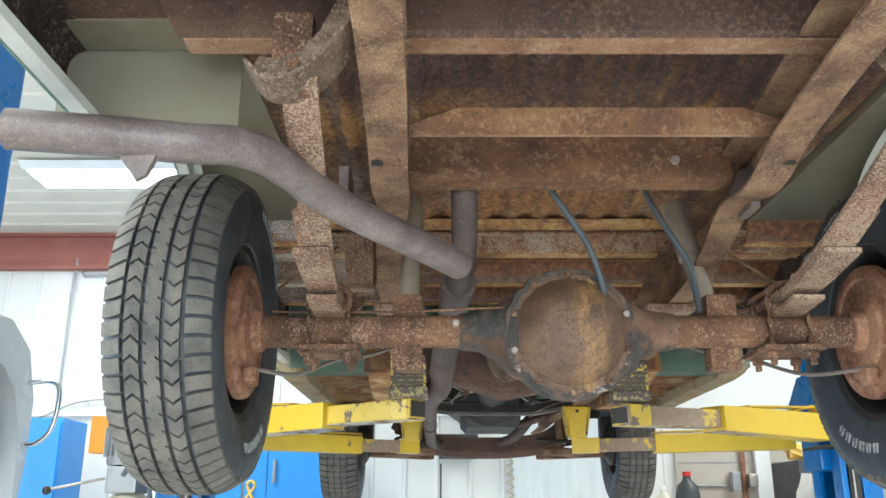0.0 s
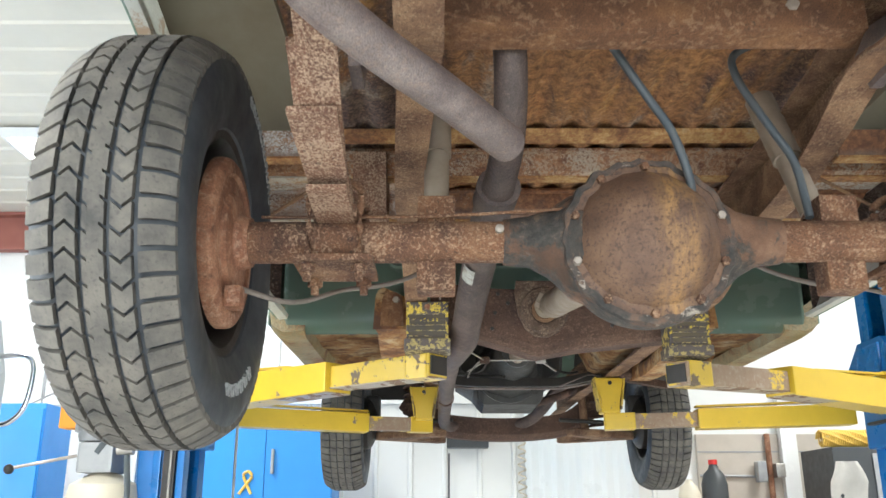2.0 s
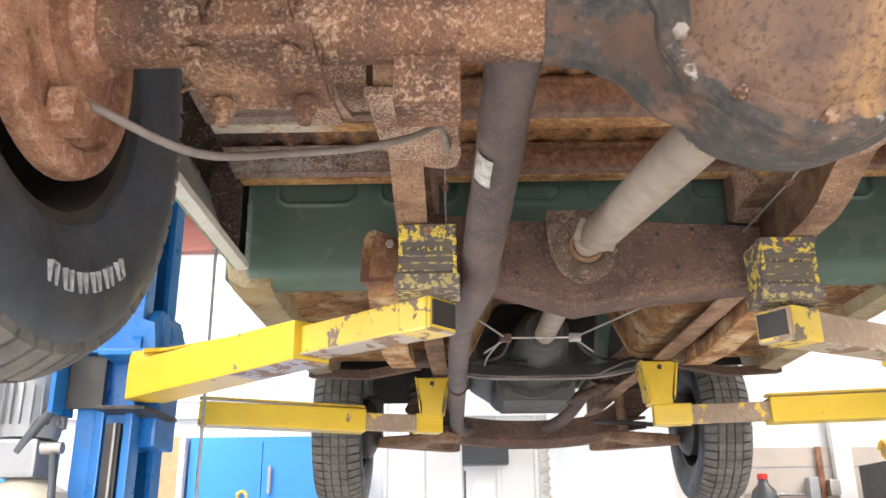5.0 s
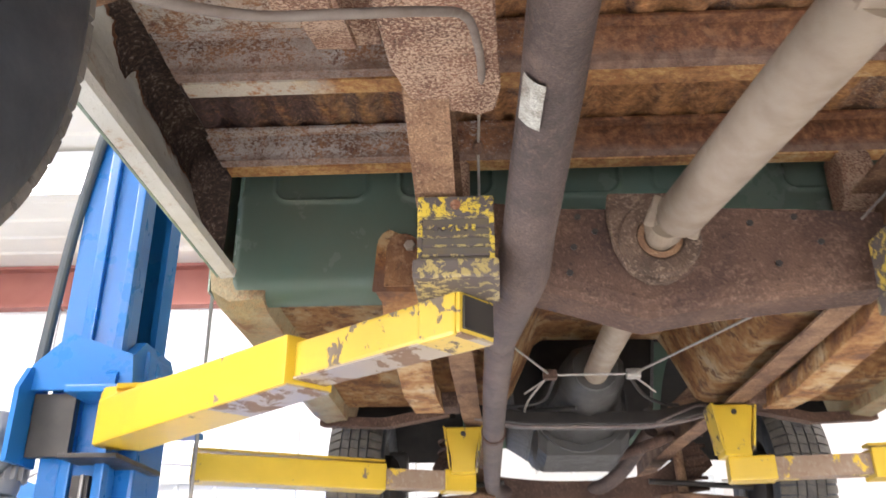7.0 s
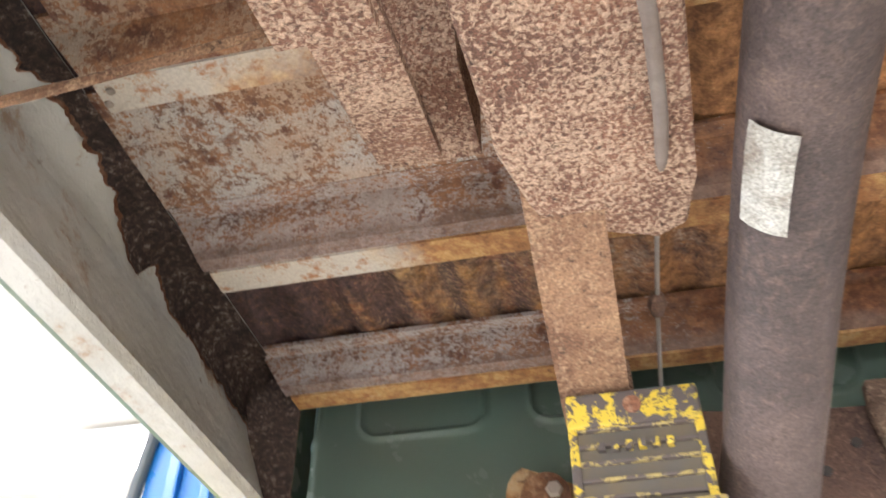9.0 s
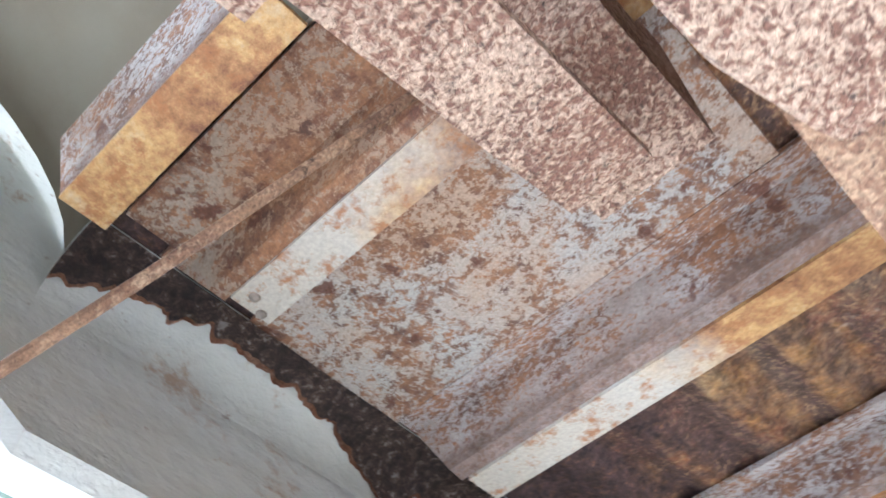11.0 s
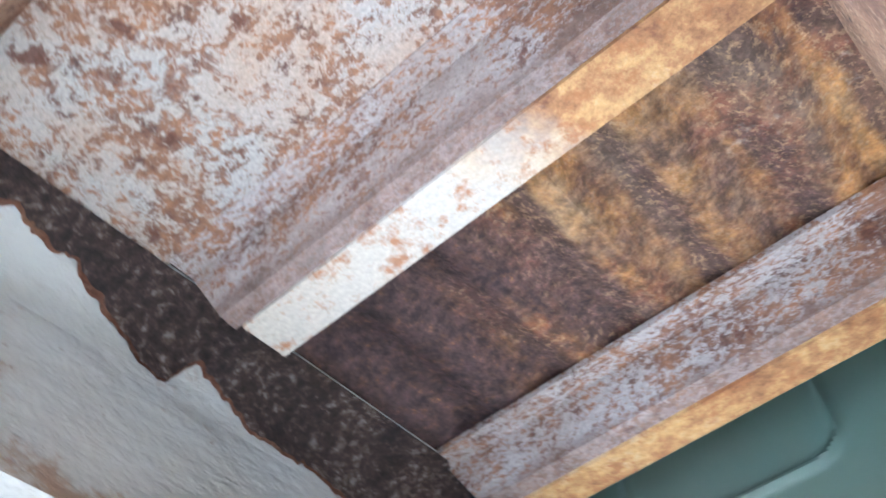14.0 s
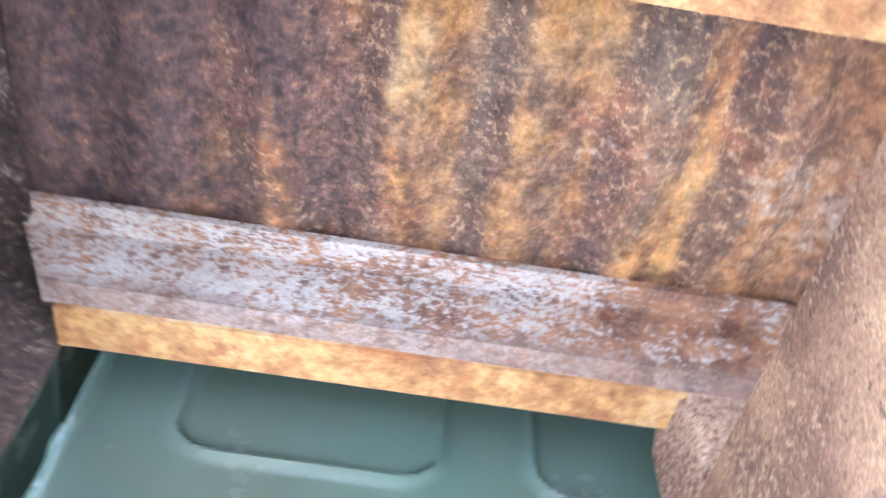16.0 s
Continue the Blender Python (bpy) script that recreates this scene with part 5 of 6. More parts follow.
for side in (-1, 1):
    def sx(x):
        return x if side < 0 else mx(x)
    part("handbrake_cable", tube([(sx(-0.435), 1.945, 1.86), (sx(-0.36), 2.1, 1.87), (sx(-0.28), 2.22, 1.925), (sx(-0.19), 2.25, 1.945), (sx(-0.12), 2.30, 1.985), (sx(-0.085), 2.385, 2.045), (sx(-0.073), 2.49, 2.082), (sx(-0.070), 2.56, 2.096), (sx(-0.072), 2.63, 2.112)], 0.0052, 10, 5), M_HOSE_PALE, truck, "ribbed grey handbrake cable sheath", True)
    cab1 = part("handbrake_wire", tube([(sx(-0.072), 2.63, 2.112), (sx(-0.078), 2.78, 2.110), (sx(-0.08), 3.2, 2.115)], 0.0022, 6, 2), M_CABLE, truck, "thin steel handbrake wire")
    part("wire_end", lathe([(0, -0.02), (0.009, -0.018), (0.006, 0.012), (0, 0.014)], (sx(-0.0725), 2.655, 2.113), "y", 10), M_CABLE, cab1)
    part("wire_knot", lathe([(0, -0.018), (0.007, -0.012), (0.009, 0.0), (0.006, 0.014), (0, 0.02)], (sx(-0.078), 2.775, 2.110), "y", 8), M_CROSS, cab1)
eq = part("handbrake_equaliser", tube([(-0.02, 3.75, 2.10), (0.10, 3.98, 2.075), (0.33, 3.98, 2.075), (0.60, 3.55, 2.12)], 0.0035, 8, 1, None, False), M_CABLE, truck, "steel handbrake equaliser wire")
for x in (0.10, 0.33):
    part("clevis", box((x - 0.02, 3.965, 2.062), (x + 0.02, 3.995, 2.088), 0.006), M_CROSS if x < 0.2 else M_CABLE, eq)
    part("stray_wire", tube([(x, 3.98, 2.07), (x + (0.07 if x > 0.2 else -0.07), 4.05, 2.04)], 0.003, 6, 1), M_CABLE, eq)
# brake line across the axle and the one that runs out to the left wheel
part("brake_line", tube([(-0.40, AX - 0.012, AZ + 0.045), (-0.1, AX - 0.02, AZ + 0.043), (0.2, AX - 0.05, AZ + 0.05)], 0.003, 6, 3), M_AXLE, axle)

# ---- engine and front end ----
eng = part("gearbox", loft([[Vector((0.25 + u * r * 1.15, y, 2.15 + v * r)) for u, v in ((math.cos(a), math.sin(a)) for a in [2 * math.pi * (k + 0.5) / 10 for k in range(10)])] for y, r in ((4.16, 0.06), (4.22, 0.085), (4.45, 0.10), (4.6, 0.125), (4.66, 0.145), (4.74, 0.145))]), M_OIL, truck, "greasy grey gearbox", True)
part("gearbox_mount", sweep(glide([(-0.12, 4.44, 2.055), (0.0, 4.45, 2.034), (0.12, 4.46, 2.028), (0.40, 4.46, 2.027), (0.52, 4.45, 2.036), (0.66, 4.44, 2.066)], 5), [(-0.05, 0), (0.05, 0), (0.05, 0.006), (0.044, 0.04), (-0.044, 0.04), (-0.05, 0.006)], (0, 0, 1)), M_BLACK, truck, "black gearbox crossmember")
part("gearbox_mount_edge", tube([(-0.12, 4.39, 2.045), (0.0, 4.40, 2.024), (0.12, 4.405, 2.018), (0.40, 4.405, 2.017), (0.52, 4.40, 2.026), (0.66, 4.39, 2.056)], 0.006, 8, 4), M_PIPE_GREY, truck)
engine = loft([[Vector((x, y, z)) for x, z in ((-0.02 + i, 2.42), (0.55 - i, 2.42), (0.52 - i, 2.15), (0.42 - i, 2.08), (0.11 + i, 2.08), (0.0 + i, 2.15))] for y, i in ((4.7, 0.02), (4.75, 0), (5.5, 0), (5.55, 0.02))])
part("engine_block", engine, M_BLACK, truck, "black oily engine block")
pan = loft([[Vector((x, y, z)) for x, z in ((0.09, 2.10), (0.43, 2.10), (0.42, zb + 0.03), (0.39, zb), (0.13, zb), (0.10, zb + 0.03))] for y, zb in ((4.70, 2.03), (4.74, 1.985), (5.05, 1.975), (5.12, 2.04), (5.5, 2.05))])
part("oil_pan", pan, M_OIL, truck, "grey oil pan with a lipped edge")
for k in range(9):
    part("pan_bolt", lathe([(0, -0.006), (0.007, -0.006), (0.008, 0), (0, 0)], (0.10 + 0.04 * k, 4.698, 2.088), "y", 6), M_BOLT, truck)
part("pan_lip", box((0.08, 4.685, 2.094), (0.44, 5.5, 2.104), 0.003), M_OIL, truck, "grey flange of the oil pan")
part("bell_flange", lathe([(0.13, 0), (0.168, 0), (0.168, 0.02), (0.13, 0.02)], (0.25, 4.66, 2.15), "y", 28), M_OIL, truck, "greasy bell housing flange")
part("tail_housing_ring", lathe([(0.05, -0.012), (0.064, -0.01), (0.064, 0.012), (0.05, 0.014)], (0.25, 4.17, 2.14), "y", 20), M_OIL, truck)
for pts in (((0.13, 4.24, 2.13), (0.10, 4.34, 2.09), (0.02, 4.40, 2.085), (-0.07, 4.46, 2.10)), ((0.36, 4.24, 2.14), (0.42, 4.34, 2.10), (0.50, 4.42, 2.09), (0.56, 4.52, 2.11)), ((0.20, 4.30, 2.055), (0.16, 4.40, 2.075), (0.06, 4.5, 2.09), (0.02, 4.7, 2.10))):
    part("cooler_line", tube(pts, 0.006, 8, 5), M_OIL, truck, "greasy steel line", True)
part("shift_linkage", tube([(0.10, 4.20, 2.12), (0.05, 4.32, 2.08), (0.04, 4.5, 2.06)], 0.004, 6, 3), M_CABLE, truck)
part("bracket_arch", sweep(glide([(0.46, 4.40, 2.022), (0.54, 4.40, 2.055), (0.60, 4.40, 2.075), (0.66, 4.40, 2.060)], 4), [(-0.02, 0), (0.02, 0), (0.02, 0.005), (-0.02, 0.005)]), M_PIPE_GREY, truck, "curved lip of the gearbox crossmember")
fx = part("front_crossmember", sweep(glide([(-0.30, 5.36, 2.06), (-0.12, 5.36, 1.93), (0.05, 5.36, 1.895), (CX, 5.36, 1.885), (mx(0.05), 5.36, 1.895), (mx(-0.12), 5.36, 1.93), (mx(-0.30), 5.36, 2.06)], 4), [(-0.08, 0), (-0.05, -0.03), (0.05, -0.03), (0.08, 0), (0.07, 0.09), (-0.07, 0.09)]), M_CROSS, truck, "rusty front crossmember", True)
for side in (-1, 1):
    def sx(x):
        return x if side < 0 else mx(x)
    arm = prism([(sx(-0.05), 5.12), (sx(-0.10), 5.05), (sx(-0.43), 5.24), (sx(-0.46), 5.31), (sx(-0.42), 5.36), (sx(-0.10), 5.60), (sx(-0.05), 5.55), (sx(-0.22), 5.36), (sx(-0.22), 5.28)], "z", 1.86, 1.90, None, 0.008)
    la = part("lower_control_arm", arm, M_FRAME, truck, "rusty lower control arm")
    part("coil_spring", tube([(sx(-0.235) + 0.055 * math.cos(k * 0.6), 5.32 + 0.055 * math.sin(k * 0.6), 1.90 + 0.0042 * k) for k in range(64)], 0.008, 8, 1, None, False), M_CROSS, truck, "rusty coil spring")
    part("front_shock", tube([(sx(-0.17), 5.22, 1.90), (sx(-0.15), 5.24, 2.25)], 0.022, 14, 1), M_FRAME, truck)
    part("steering_knuckle", box((sorted((sx(-0.50), sx(-0.42)))[0], 5.26, 1.86), (sorted((sx(-0.50), sx(-0.42)))[1], 5.36, 2.10), 0.02), M_BLACK, truck)
    part("tie_rod", tube([(sx(-0.43), 5.18, 1.93), (sx(-0.02), 5.14, 1.95)], 0.011, 10, 1), M_BLACK, truck)
part("radius_pipe", tube([(0.40, 5.0, 2.02), (0.52, 4.75, 2.03), (0.60, 4.9, 2.08)], 0.02, 12, 5), M_CROSS, truck)
for side in (-1, 1):
    def sx(x):
        return x if side < 0 else mx(x)
    part("fender_brace", tube([(sx(-0.715), 2.36, 1.965), (sx(-0.69), 2.372, 2.0), (sx(-0.5), 2.474, 2.175), (sx(-0.31), 2.568, 2.355)], 0.0045, 8, 2), M_FRAME, truck, "thin rusty brace rod")
    xa, xb = sorted((sx(-0.598), sx(-0.37)))
    br = part("outer_sill", prism([(2.40, 2.372), (2.405, 2.372), (2.428, 2.318), (2.422, 2.314)], "x", xa, xb), M_WEB, truck, "short rusty outrigger sill")
    part("bottom_flange", prism([(2.422, 2.309), (2.462, 2.309), (2.462, 2.314), (2.422, 2.314)], "x", xa, xb), M_SILL_RUST, br)
    part("rust_plate", box((xa - 0.02, 2.475, 2.366), (xb + 0.02, 2.532, 2.374), 0.001), M_RUST_PLATE, br)
    for px, py in ((-0.575, 2.585), (-0.585, 2.60)):
        part("rivet", lathe([(0, -0.003), (0.004, -0.002), (0.005, 0), (0, 0)], (sx(px), py, 2.317), "z", 10), M_BOLT, br)

# ---- the lift ----
def strut(a, b, w, h, r=0.006, taper=1.0):
    """A box-section arm from a to b; a and b lie at the middle of its ends."""
    a, b = Vector(a), Vector(b)
    d = (b - a).normalized()
    s = d.cross(Vector((0, 0, 1))).normalized()
    u = s.cross(d)
    bm = loft([[p + s * (x * w / 2 * k) + u * (z * h / 2 * k) for x, z in ((-1, -1), (1, -1), (1, 1), (-1, 1))] for p, k in ((a, taper), (b, 1.0))])
    bevel(bm, bm.edges[:], r)
    return bm


def lift_column(side):
    def sx(x):
        return x if side < 0 else mx(x)
    def cx(x):
        return x if side < 0 else mx(x) + 0.13
    def rng(a, b):
        return min(cx(a), cx(b)), max(cx(a), cx(b))
    col = thing("lift_column", (cx(-1.2), 4.0, 0), "blue steel lift column with yellow swing arms", "vehicle lift", "columns of the two-post lift")
    # folded column, open to the truck
    prof = [(-1.05, 3.80), (-1.06, 3.885), (-1.09, 3.885), (-1.09, 3.84), (-1.30, 3.82), (-1.36, 3.90), (-1.36, 4.0), (-1.30, 4.06), (-1.09, 4.05), (-1.09, 4.02), (-1.06, 4.02), (-1.05, 4.085), (-1.32, 4.095), (-1.385, 4.02), (-1.385, 3.88), (-1.32, 3.785)]
    part("column", prism([(cx(-1.045 + (x + 1.05) * 0.62), y) for x, y in prof], "z", 0.0, 3.55), M_BLUE, col, "blue folded steel column")
    part("column_seam", box((rng(-1.155, -1.125)[0], 3.772, 0.02), (rng(-1.155, -1.125)[1], 3.79, 3.52), 0.006), M_BLUE, col)
    part("guide_strip", box((rng(-1.06, -1.035)[0], 3.765, 0.02), (rng(-1.06, -1.035)[1], 3.80, 3.52), 0.005), M_BLUE, col)
    part("track_slot", box((rng(-1.115, -1.07)[0], 3.769, 0.03), (rng(-1.115, -1.07)[1], 3.79, 1.78), 0.003), M_BLACK, col, "black slot of the lift track")
    part("slot_cable", tube([(cx(-1.085), 3.764, 0.1), (cx(-1.085), 3.764, 1.78)], 0.005, 8, 1), M_CABLE, col)
    part("top_plate", box((rng(-1.42, -1.02)[0], 3.76, 3.55), (rng(-1.42, -1.02)[1], 4.24, 3.60), 0.006), M_BLUE, col)
    part("base_plate", box((rng(-1.5, -1.0)[0], 3.7, 0.0), (rng(-1.5, -1.0)[1], 4.3, 0.02), 0.004), M_BLUE, col)
    part("inner_track", box((rng(-1.20, -1.12)[0], 3.92, 0.03), (rng(-1.20, -1.12)[1], 4.00, 3.5), 0.004), M_BLACK, col)
    car = part("carriage", box((rng(-1.16, -1.0)[0], 3.87, 1.72), (rng(-1.16, -1.0)[1], 4.06, 2.13), 0.01), M_BLUE, col, "blue sliding carriage")
    part("carriage_gusset", prism([(3.70, 2.02), (3.86, 2.15), (4.05, 2.15), (4.20, 2.02), (4.20, 1.99), (3.70, 1.99)], "x", *rng(-1.04, -1.01)), M_BLUE, car)
    part("carriage_hood", prism([(cx(x), z) for x, z in ((-1.24, 1.985), (-1.24, 2.05), (-1.15, 2.135), (-0.98, 2.075), (-0.97, 1.985))], "y", 3.715, 3.731), M_BLUE, car)
    part("carriage_cheek", prism([(3.66, 1.80), (3.80, 1.80), (3.80, 2.06), (3.70, 2.04), (3.66, 1.98)], "x", *rng(-1.245, -1.232)), M_BLUE, car)
    # thin black block stands for the shade inside the carriage
    part("carriage_cavity_shade", box((rng(-1.23, -1.12)[0], 3.735, 1.82), (rng(-1.23, -1.12)[1], 3.76, 1.98), 0.003), M_BLACK, car)
    part("yoke_plate", box((rng(-1.12, -0.97)[0], 3.66, 1.965), (rng(-1.12, -0.97)[1], 4.30, 1.985), 0.006), M_BLUE, car)
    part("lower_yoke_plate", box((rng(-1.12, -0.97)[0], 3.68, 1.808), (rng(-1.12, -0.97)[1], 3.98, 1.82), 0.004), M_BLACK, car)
    # rear arm
    tip, knee, root = Vector((-0.085, 2.885, 1.875)), Vector((-0.395, 3.14, 1.878)), Vector((cx(-0.98), 3.70, 1.888))
    if side > 0:
        tip, knee, root = Vector((0.600, 2.945, 1.860)), Vector((1.005, 3.235, 1.878)), Vector((cx(-0.98), 3.75, 1.888))
    arm = part("rear_arm", strut(root, knee, 0.105, 0.092, 0.006, 1.2), M_ARM, col, "yellow painted lift arm")
    part("arm_extension", strut(tip, knee.lerp(root, 0.15), 0.08, 0.066), M_ARM_WORN if side < 0 else M_ARM_BARE, arm, "worn telescoping arm end")
    drop = Vector((0, 0, 0.048))
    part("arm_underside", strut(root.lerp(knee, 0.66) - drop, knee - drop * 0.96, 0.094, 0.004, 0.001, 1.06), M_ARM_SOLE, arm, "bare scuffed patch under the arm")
    part("root_lip", sweep([root + Vector((0, -0.052, 0.075)), root + Vector((0.06 * -side, -0.02, 0.084)), root + Vector((0.16 * -side, -0.06, 0.062))], [(-0.028, 0), (0.028, 0), (0.028, 0.012), (-0.028, 0.012)]), M_ARM, arm, "rolled lip at the arm's root")
    drop = Vector((0, 0, 0.034))
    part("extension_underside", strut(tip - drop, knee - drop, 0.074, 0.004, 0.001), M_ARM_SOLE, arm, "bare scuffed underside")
    part("tip_collar", strut(tip.lerp(knee, 0.02), tip.lerp(knee, 0.22), 0.086, 0.072), M_ARM_WORN, arm, "worn yellow collar at the arm's end")
    part("arm_mouth", box((-0.034, -0.003, -0.026), (0.034, 0.004, 0.026), 0, Matrix.Translation(tip) @ Matrix.Rotation(math.atan2(tip.y - knee.y, tip.x - knee.x) - math.pi / 2, 4, "Z")), M_BLACK, arm)
    part("top_stay", sweep([root + Vector((0, 0.03, 0.088)), knee.lerp(root, 0.30) + Vector((0.0, 0.06, 0.062))], [(-0.03, 0), (0.03, 0), (0.03, 0.008), (-0.03, 0.008)]), M_ARM, arm)
    part("pivot_cheek", tube([root + Vector((0, 0, -0.05)), root + Vector((0, 0, 0.085))], 0.055, 20, 1), M_ARM, arm)
    pad_at(-0.114 if side < 0 else 0.638, 2.80 if side < 0 else 2.905, arm, 2.04, side)
    # front arm
    ftip, fknee, froot = Vector((-0.15, 4.56, 1.868)), Vector((-0.42, 4.48, 1.87)), Vector((cx(-1.0), 4.30, 1.88))
    ax, ay = -0.16, 4.47
    if side > 0:
        ftip, fknee, froot = Vector((0.645, 4.24, 1.850)), Vector((1.01, 4.20, 1.856)), Vector((cx(-1.0), 4.16, 1.87))
        ax, ay = 0.648, 4.19
    farm = part("front_arm", strut(fknee, froot, 0.10, 0.085), M_ARM, col, "yellow painted front lift arm")
    part("arm_extension", strut(ftip, fknee.lerp(froot, 0.1), 0.075, 0.06), M_ARM_BARE, farm, "scraped bare arm end")
    part("arm_nose", strut(ftip + Vector((0.02 * -side, 0.006, 0)), ftip.lerp(fknee, 0.30), 0.083, 0.07), M_ARM, farm)
    part("top_stay", sweep([froot + Vector((0, 0, 0.055)), fknee + Vector((0, 0, 0.05))], [(-0.025, 0), (0.025, 0), (0.025, 0.008), (-0.025, 0.008)]), M_ARM, farm)
    ad = part("front_adapter", prism([(ax + u, z) for u, z in ((-0.06, 2.035), (0.06, 2.035), (0.058, 2.01), (0.036, 1.94), (0.04, 1.885), (-0.04, 1.885), (-0.036, 1.94), (-0.058, 2.01))], "y", ay, ay + 0.09, None, 0.004), M_ARM, farm, "yellow frame adapter")
    part("bolt", bolt((ax, ay - 0.002, 2.012), "y", 0.009, 0.004), M_BLACK, ad)
    for u in (-1, 1):
        part("adapter_cheek", prism([(ax + u * 0.060, 2.036), (ax + u * 0.066, 2.036), (ax + u * 0.046, 1.90), (ax + u * 0.040, 1.90)], "y", ay - 0.012, ay + 0.092), M_ARM_WORN, ad)
    if side < 0:
        part("side_cable", tube([(cx(-0.94), 4.10, 3.5), (cx(-0.93), 4.12, 2.2), (cx(-0.93), 4.12, 1.3)], 0.006, 8, 3), M_CABLE, col)
    if side < 0:
        part("hydraulic_hose", tube([(-1.10, 3.74, 2.98), (-1.16, 3.76, 2.88), (-1.225, 3.775, 2.5), (-1.255, 3.77, 2.0), (-1.25, 3.74, 1.85), (-1.29, 3.71, 1.77), (-1.34, 3.71, 1.69)], 0.015, 12, 6), M_HOSE, col, "grey hydraulic hose")
    return col


def pad_at(x, y, parent, top, side):
    """Rear frame adapter: steel block with a ridged face and a rubber top."""
    lo = 1.912
    p = part("lift_pad", box((x - 0.052, y + 0.006, lo), (x + 0.052, y + 0.10, top - 0.004), 0.004), M_RUBBER_PAD, parent, "ridged black lift pad in a worn yellow frame")
    part("pad_frame", box((x - 0.058, y + 0.004, lo), (x - 0.050, y + 0.104, top - 0.002), 0.002, None, box((x + 0.050, y + 0.004, lo), (x + 0.058, y + 0.104, top - 0.002), 0.002)), M_PAD_HEAD, p)
    part("pad_head", box((x - 0.057, y - 0.002, top - 0.034), (x + 0.057, y + 0.1, top - 0.001), 0.003), M_PAD_HEAD, p, "chipped yellow pad head")
    part("bolt_hole", lathe([(0, 0), (0.008, 0), (0.008, 0.003), (0, 0.003)], (x, y - 0.0045, top - 0.016), "y", 14), M_DRUM, p)
    for k in range(5):
        z = lo + 0.03 + k * 0.0155
        part("ridge", box((x - 0.05, y + 0.001, z), (x + 0.05, y + 0.01, z + 0.0030), 0.001), M_PAD_RIDGE, p)
    badge = bmesh.new()
    for k in range(6):
        box((x - 0.034 + k * 0.0115, y - 0.001, lo + 0.0725), (x - 0.0275 + k * 0.0115, y + 0.008, lo + 0.080), 0.001, None, badge)
    part("badge", badge, M_PAD_HEAD, p, "yellow bars in place of a maker's name")
    part("pad_foot", box((x - 0.064, y - 0.004, lo - 0.006), (x + 0.064, y + 0.106, lo + 0.024), 0.004), M_PAD_RIDGE, p)
    return p


lift_column(-1)
lift_column(1)

# ---- things round the walls ----
def cabinet(x0, x1, y, top, label):
    c = thing("tall_cabinet", ((x0 + x1) / 2, y + 0.25, 0), label, "cabinet", "blue steel cabinets")
    part("body", box((x0, y + 0.02, 0), (x1, y + 0.5, top), 0.008), M_CABINET, c)
    m = (x0 + x1) / 2
    for a, b in ((x0 + 0.01, m - 0.003), (m + 0.003, x1 - 0.01)):
        d = part("door", box((a, y, 0.06), (b, y + 0.022, top - 0.04), 0.005), M_CABINET, c)
    part("handle", box((m + 0.05, y - 0.03, 1.78), (m + 0.075, y, 1.98), 0.01), M_GREY, c, "grey lever handle")
    return c


cb = cabinet(-2.10, -0.98, 7.75, 2.20, "tall blue steel cabinet with two doors")
rib = tube([(-1.74, 7.742, 1.62), (-1.68, 7.742, 1.70), (-1.64, 7.742, 1.76), (-1.67, 7.742, 1.80), (-1.71, 7.742, 1.77), (-1.68, 7.742, 1.70), (-1.64, 7.742, 1.62)], 0.013, 6, 4)
part("ribbon_sticker", rib, M_YELLOW_HOSE, cb, "yellow and white ribbon sticker")
cabinet(-4.2, -3.02, 6.9, 2.26, "blue steel cabinet beside the wall")
dp = thing("door_post", (-2.2, 8.0, 0), "bare wooden post beside a cabinet", "post")
part("post", box((-2.30, 7.7, 0), (-2.16, 7.95, 2.2), 0.006), M_WOOD, dp)
part("trim_strip", box((-2.155, 7.69, 0), (-2.115, 7.95, 2.2), 0.004), M_WHITE, dp)

# power unit on the left column
pu = thing("power_unit", (-1.400, 3.8, 1.0), "grey electric motor over a cream oil tank on the lift", "hydraulic pump")
part("tank", lathe([(0, -0.42), (0.10, -0.42), (0.125, -0.40), (0.13, -0.1), (0.12, -0.04), (0.05, 0.0), (0, 0.0)], (-1.330, 3.78, 1.62), "z", 28), M_CREAM, pu, "cream plastic oil tank", True)
part("valve_block", box((-1.410, 3.70, 1.62), (-1.280, 3.86, 1.73), 0.012), M_GREY, pu)
mot = lathe([(0, 0), (0.085, 0), (0.09, 0.02), (0.09, 0.17), (0.075, 0.20), (0, 0.20)], (-1.350, 3.78, 1.735), "z", 28)
part("motor", mot, M_GREY, pu, "grey finned motor", True)
for k in range(22):
    a = 2 * math.pi * k / 22
    part("fin", box((0.086, -0.002, 1.77), (0.104, 0.002, 1.89), 0, Matrix.Translation((-1.350, 3.78, 0)) @ Matrix.Rotation(a, 4, "Z")), M_GREY, pu)
part("lever", tube([(-1.410, 3.70, 1.68), (-1.490, 3.66, 1.66), (-1.610, 3.64, 1.635)], 0.006, 8, 2), M_CABLE, pu)
kn = bmesh.new()
bmesh.ops.create_uvsphere(kn, u_segments=14, v_segments=10, radius=0.018, matrix=Matrix.Translation((-1.620, 3.635, 1.63)))
part("lever_knob", kn, M_BLACK, pu, "black ball knob", True)
part("valve", lathe([(0, -0.03), (0.018, -0.03), (0.018, 0.03), (0, 0.03)], (-1.230, 3.69, 1.70), "x", 12), M_CABLE, pu)
part("switch_box", box((-1.545, 3.82, 1.79), (-1.445, 3.90, 1.95), 0.008), M_ORANGE, pu, "orange and white switch box")
part("tank_hose", tube([(-1.220, 3.68, 1.68), (-1.200, 3.66, 1.5), (-1.250, 3.66, 1.3)], 0.011, 10, 4), M_HOSE, pu)

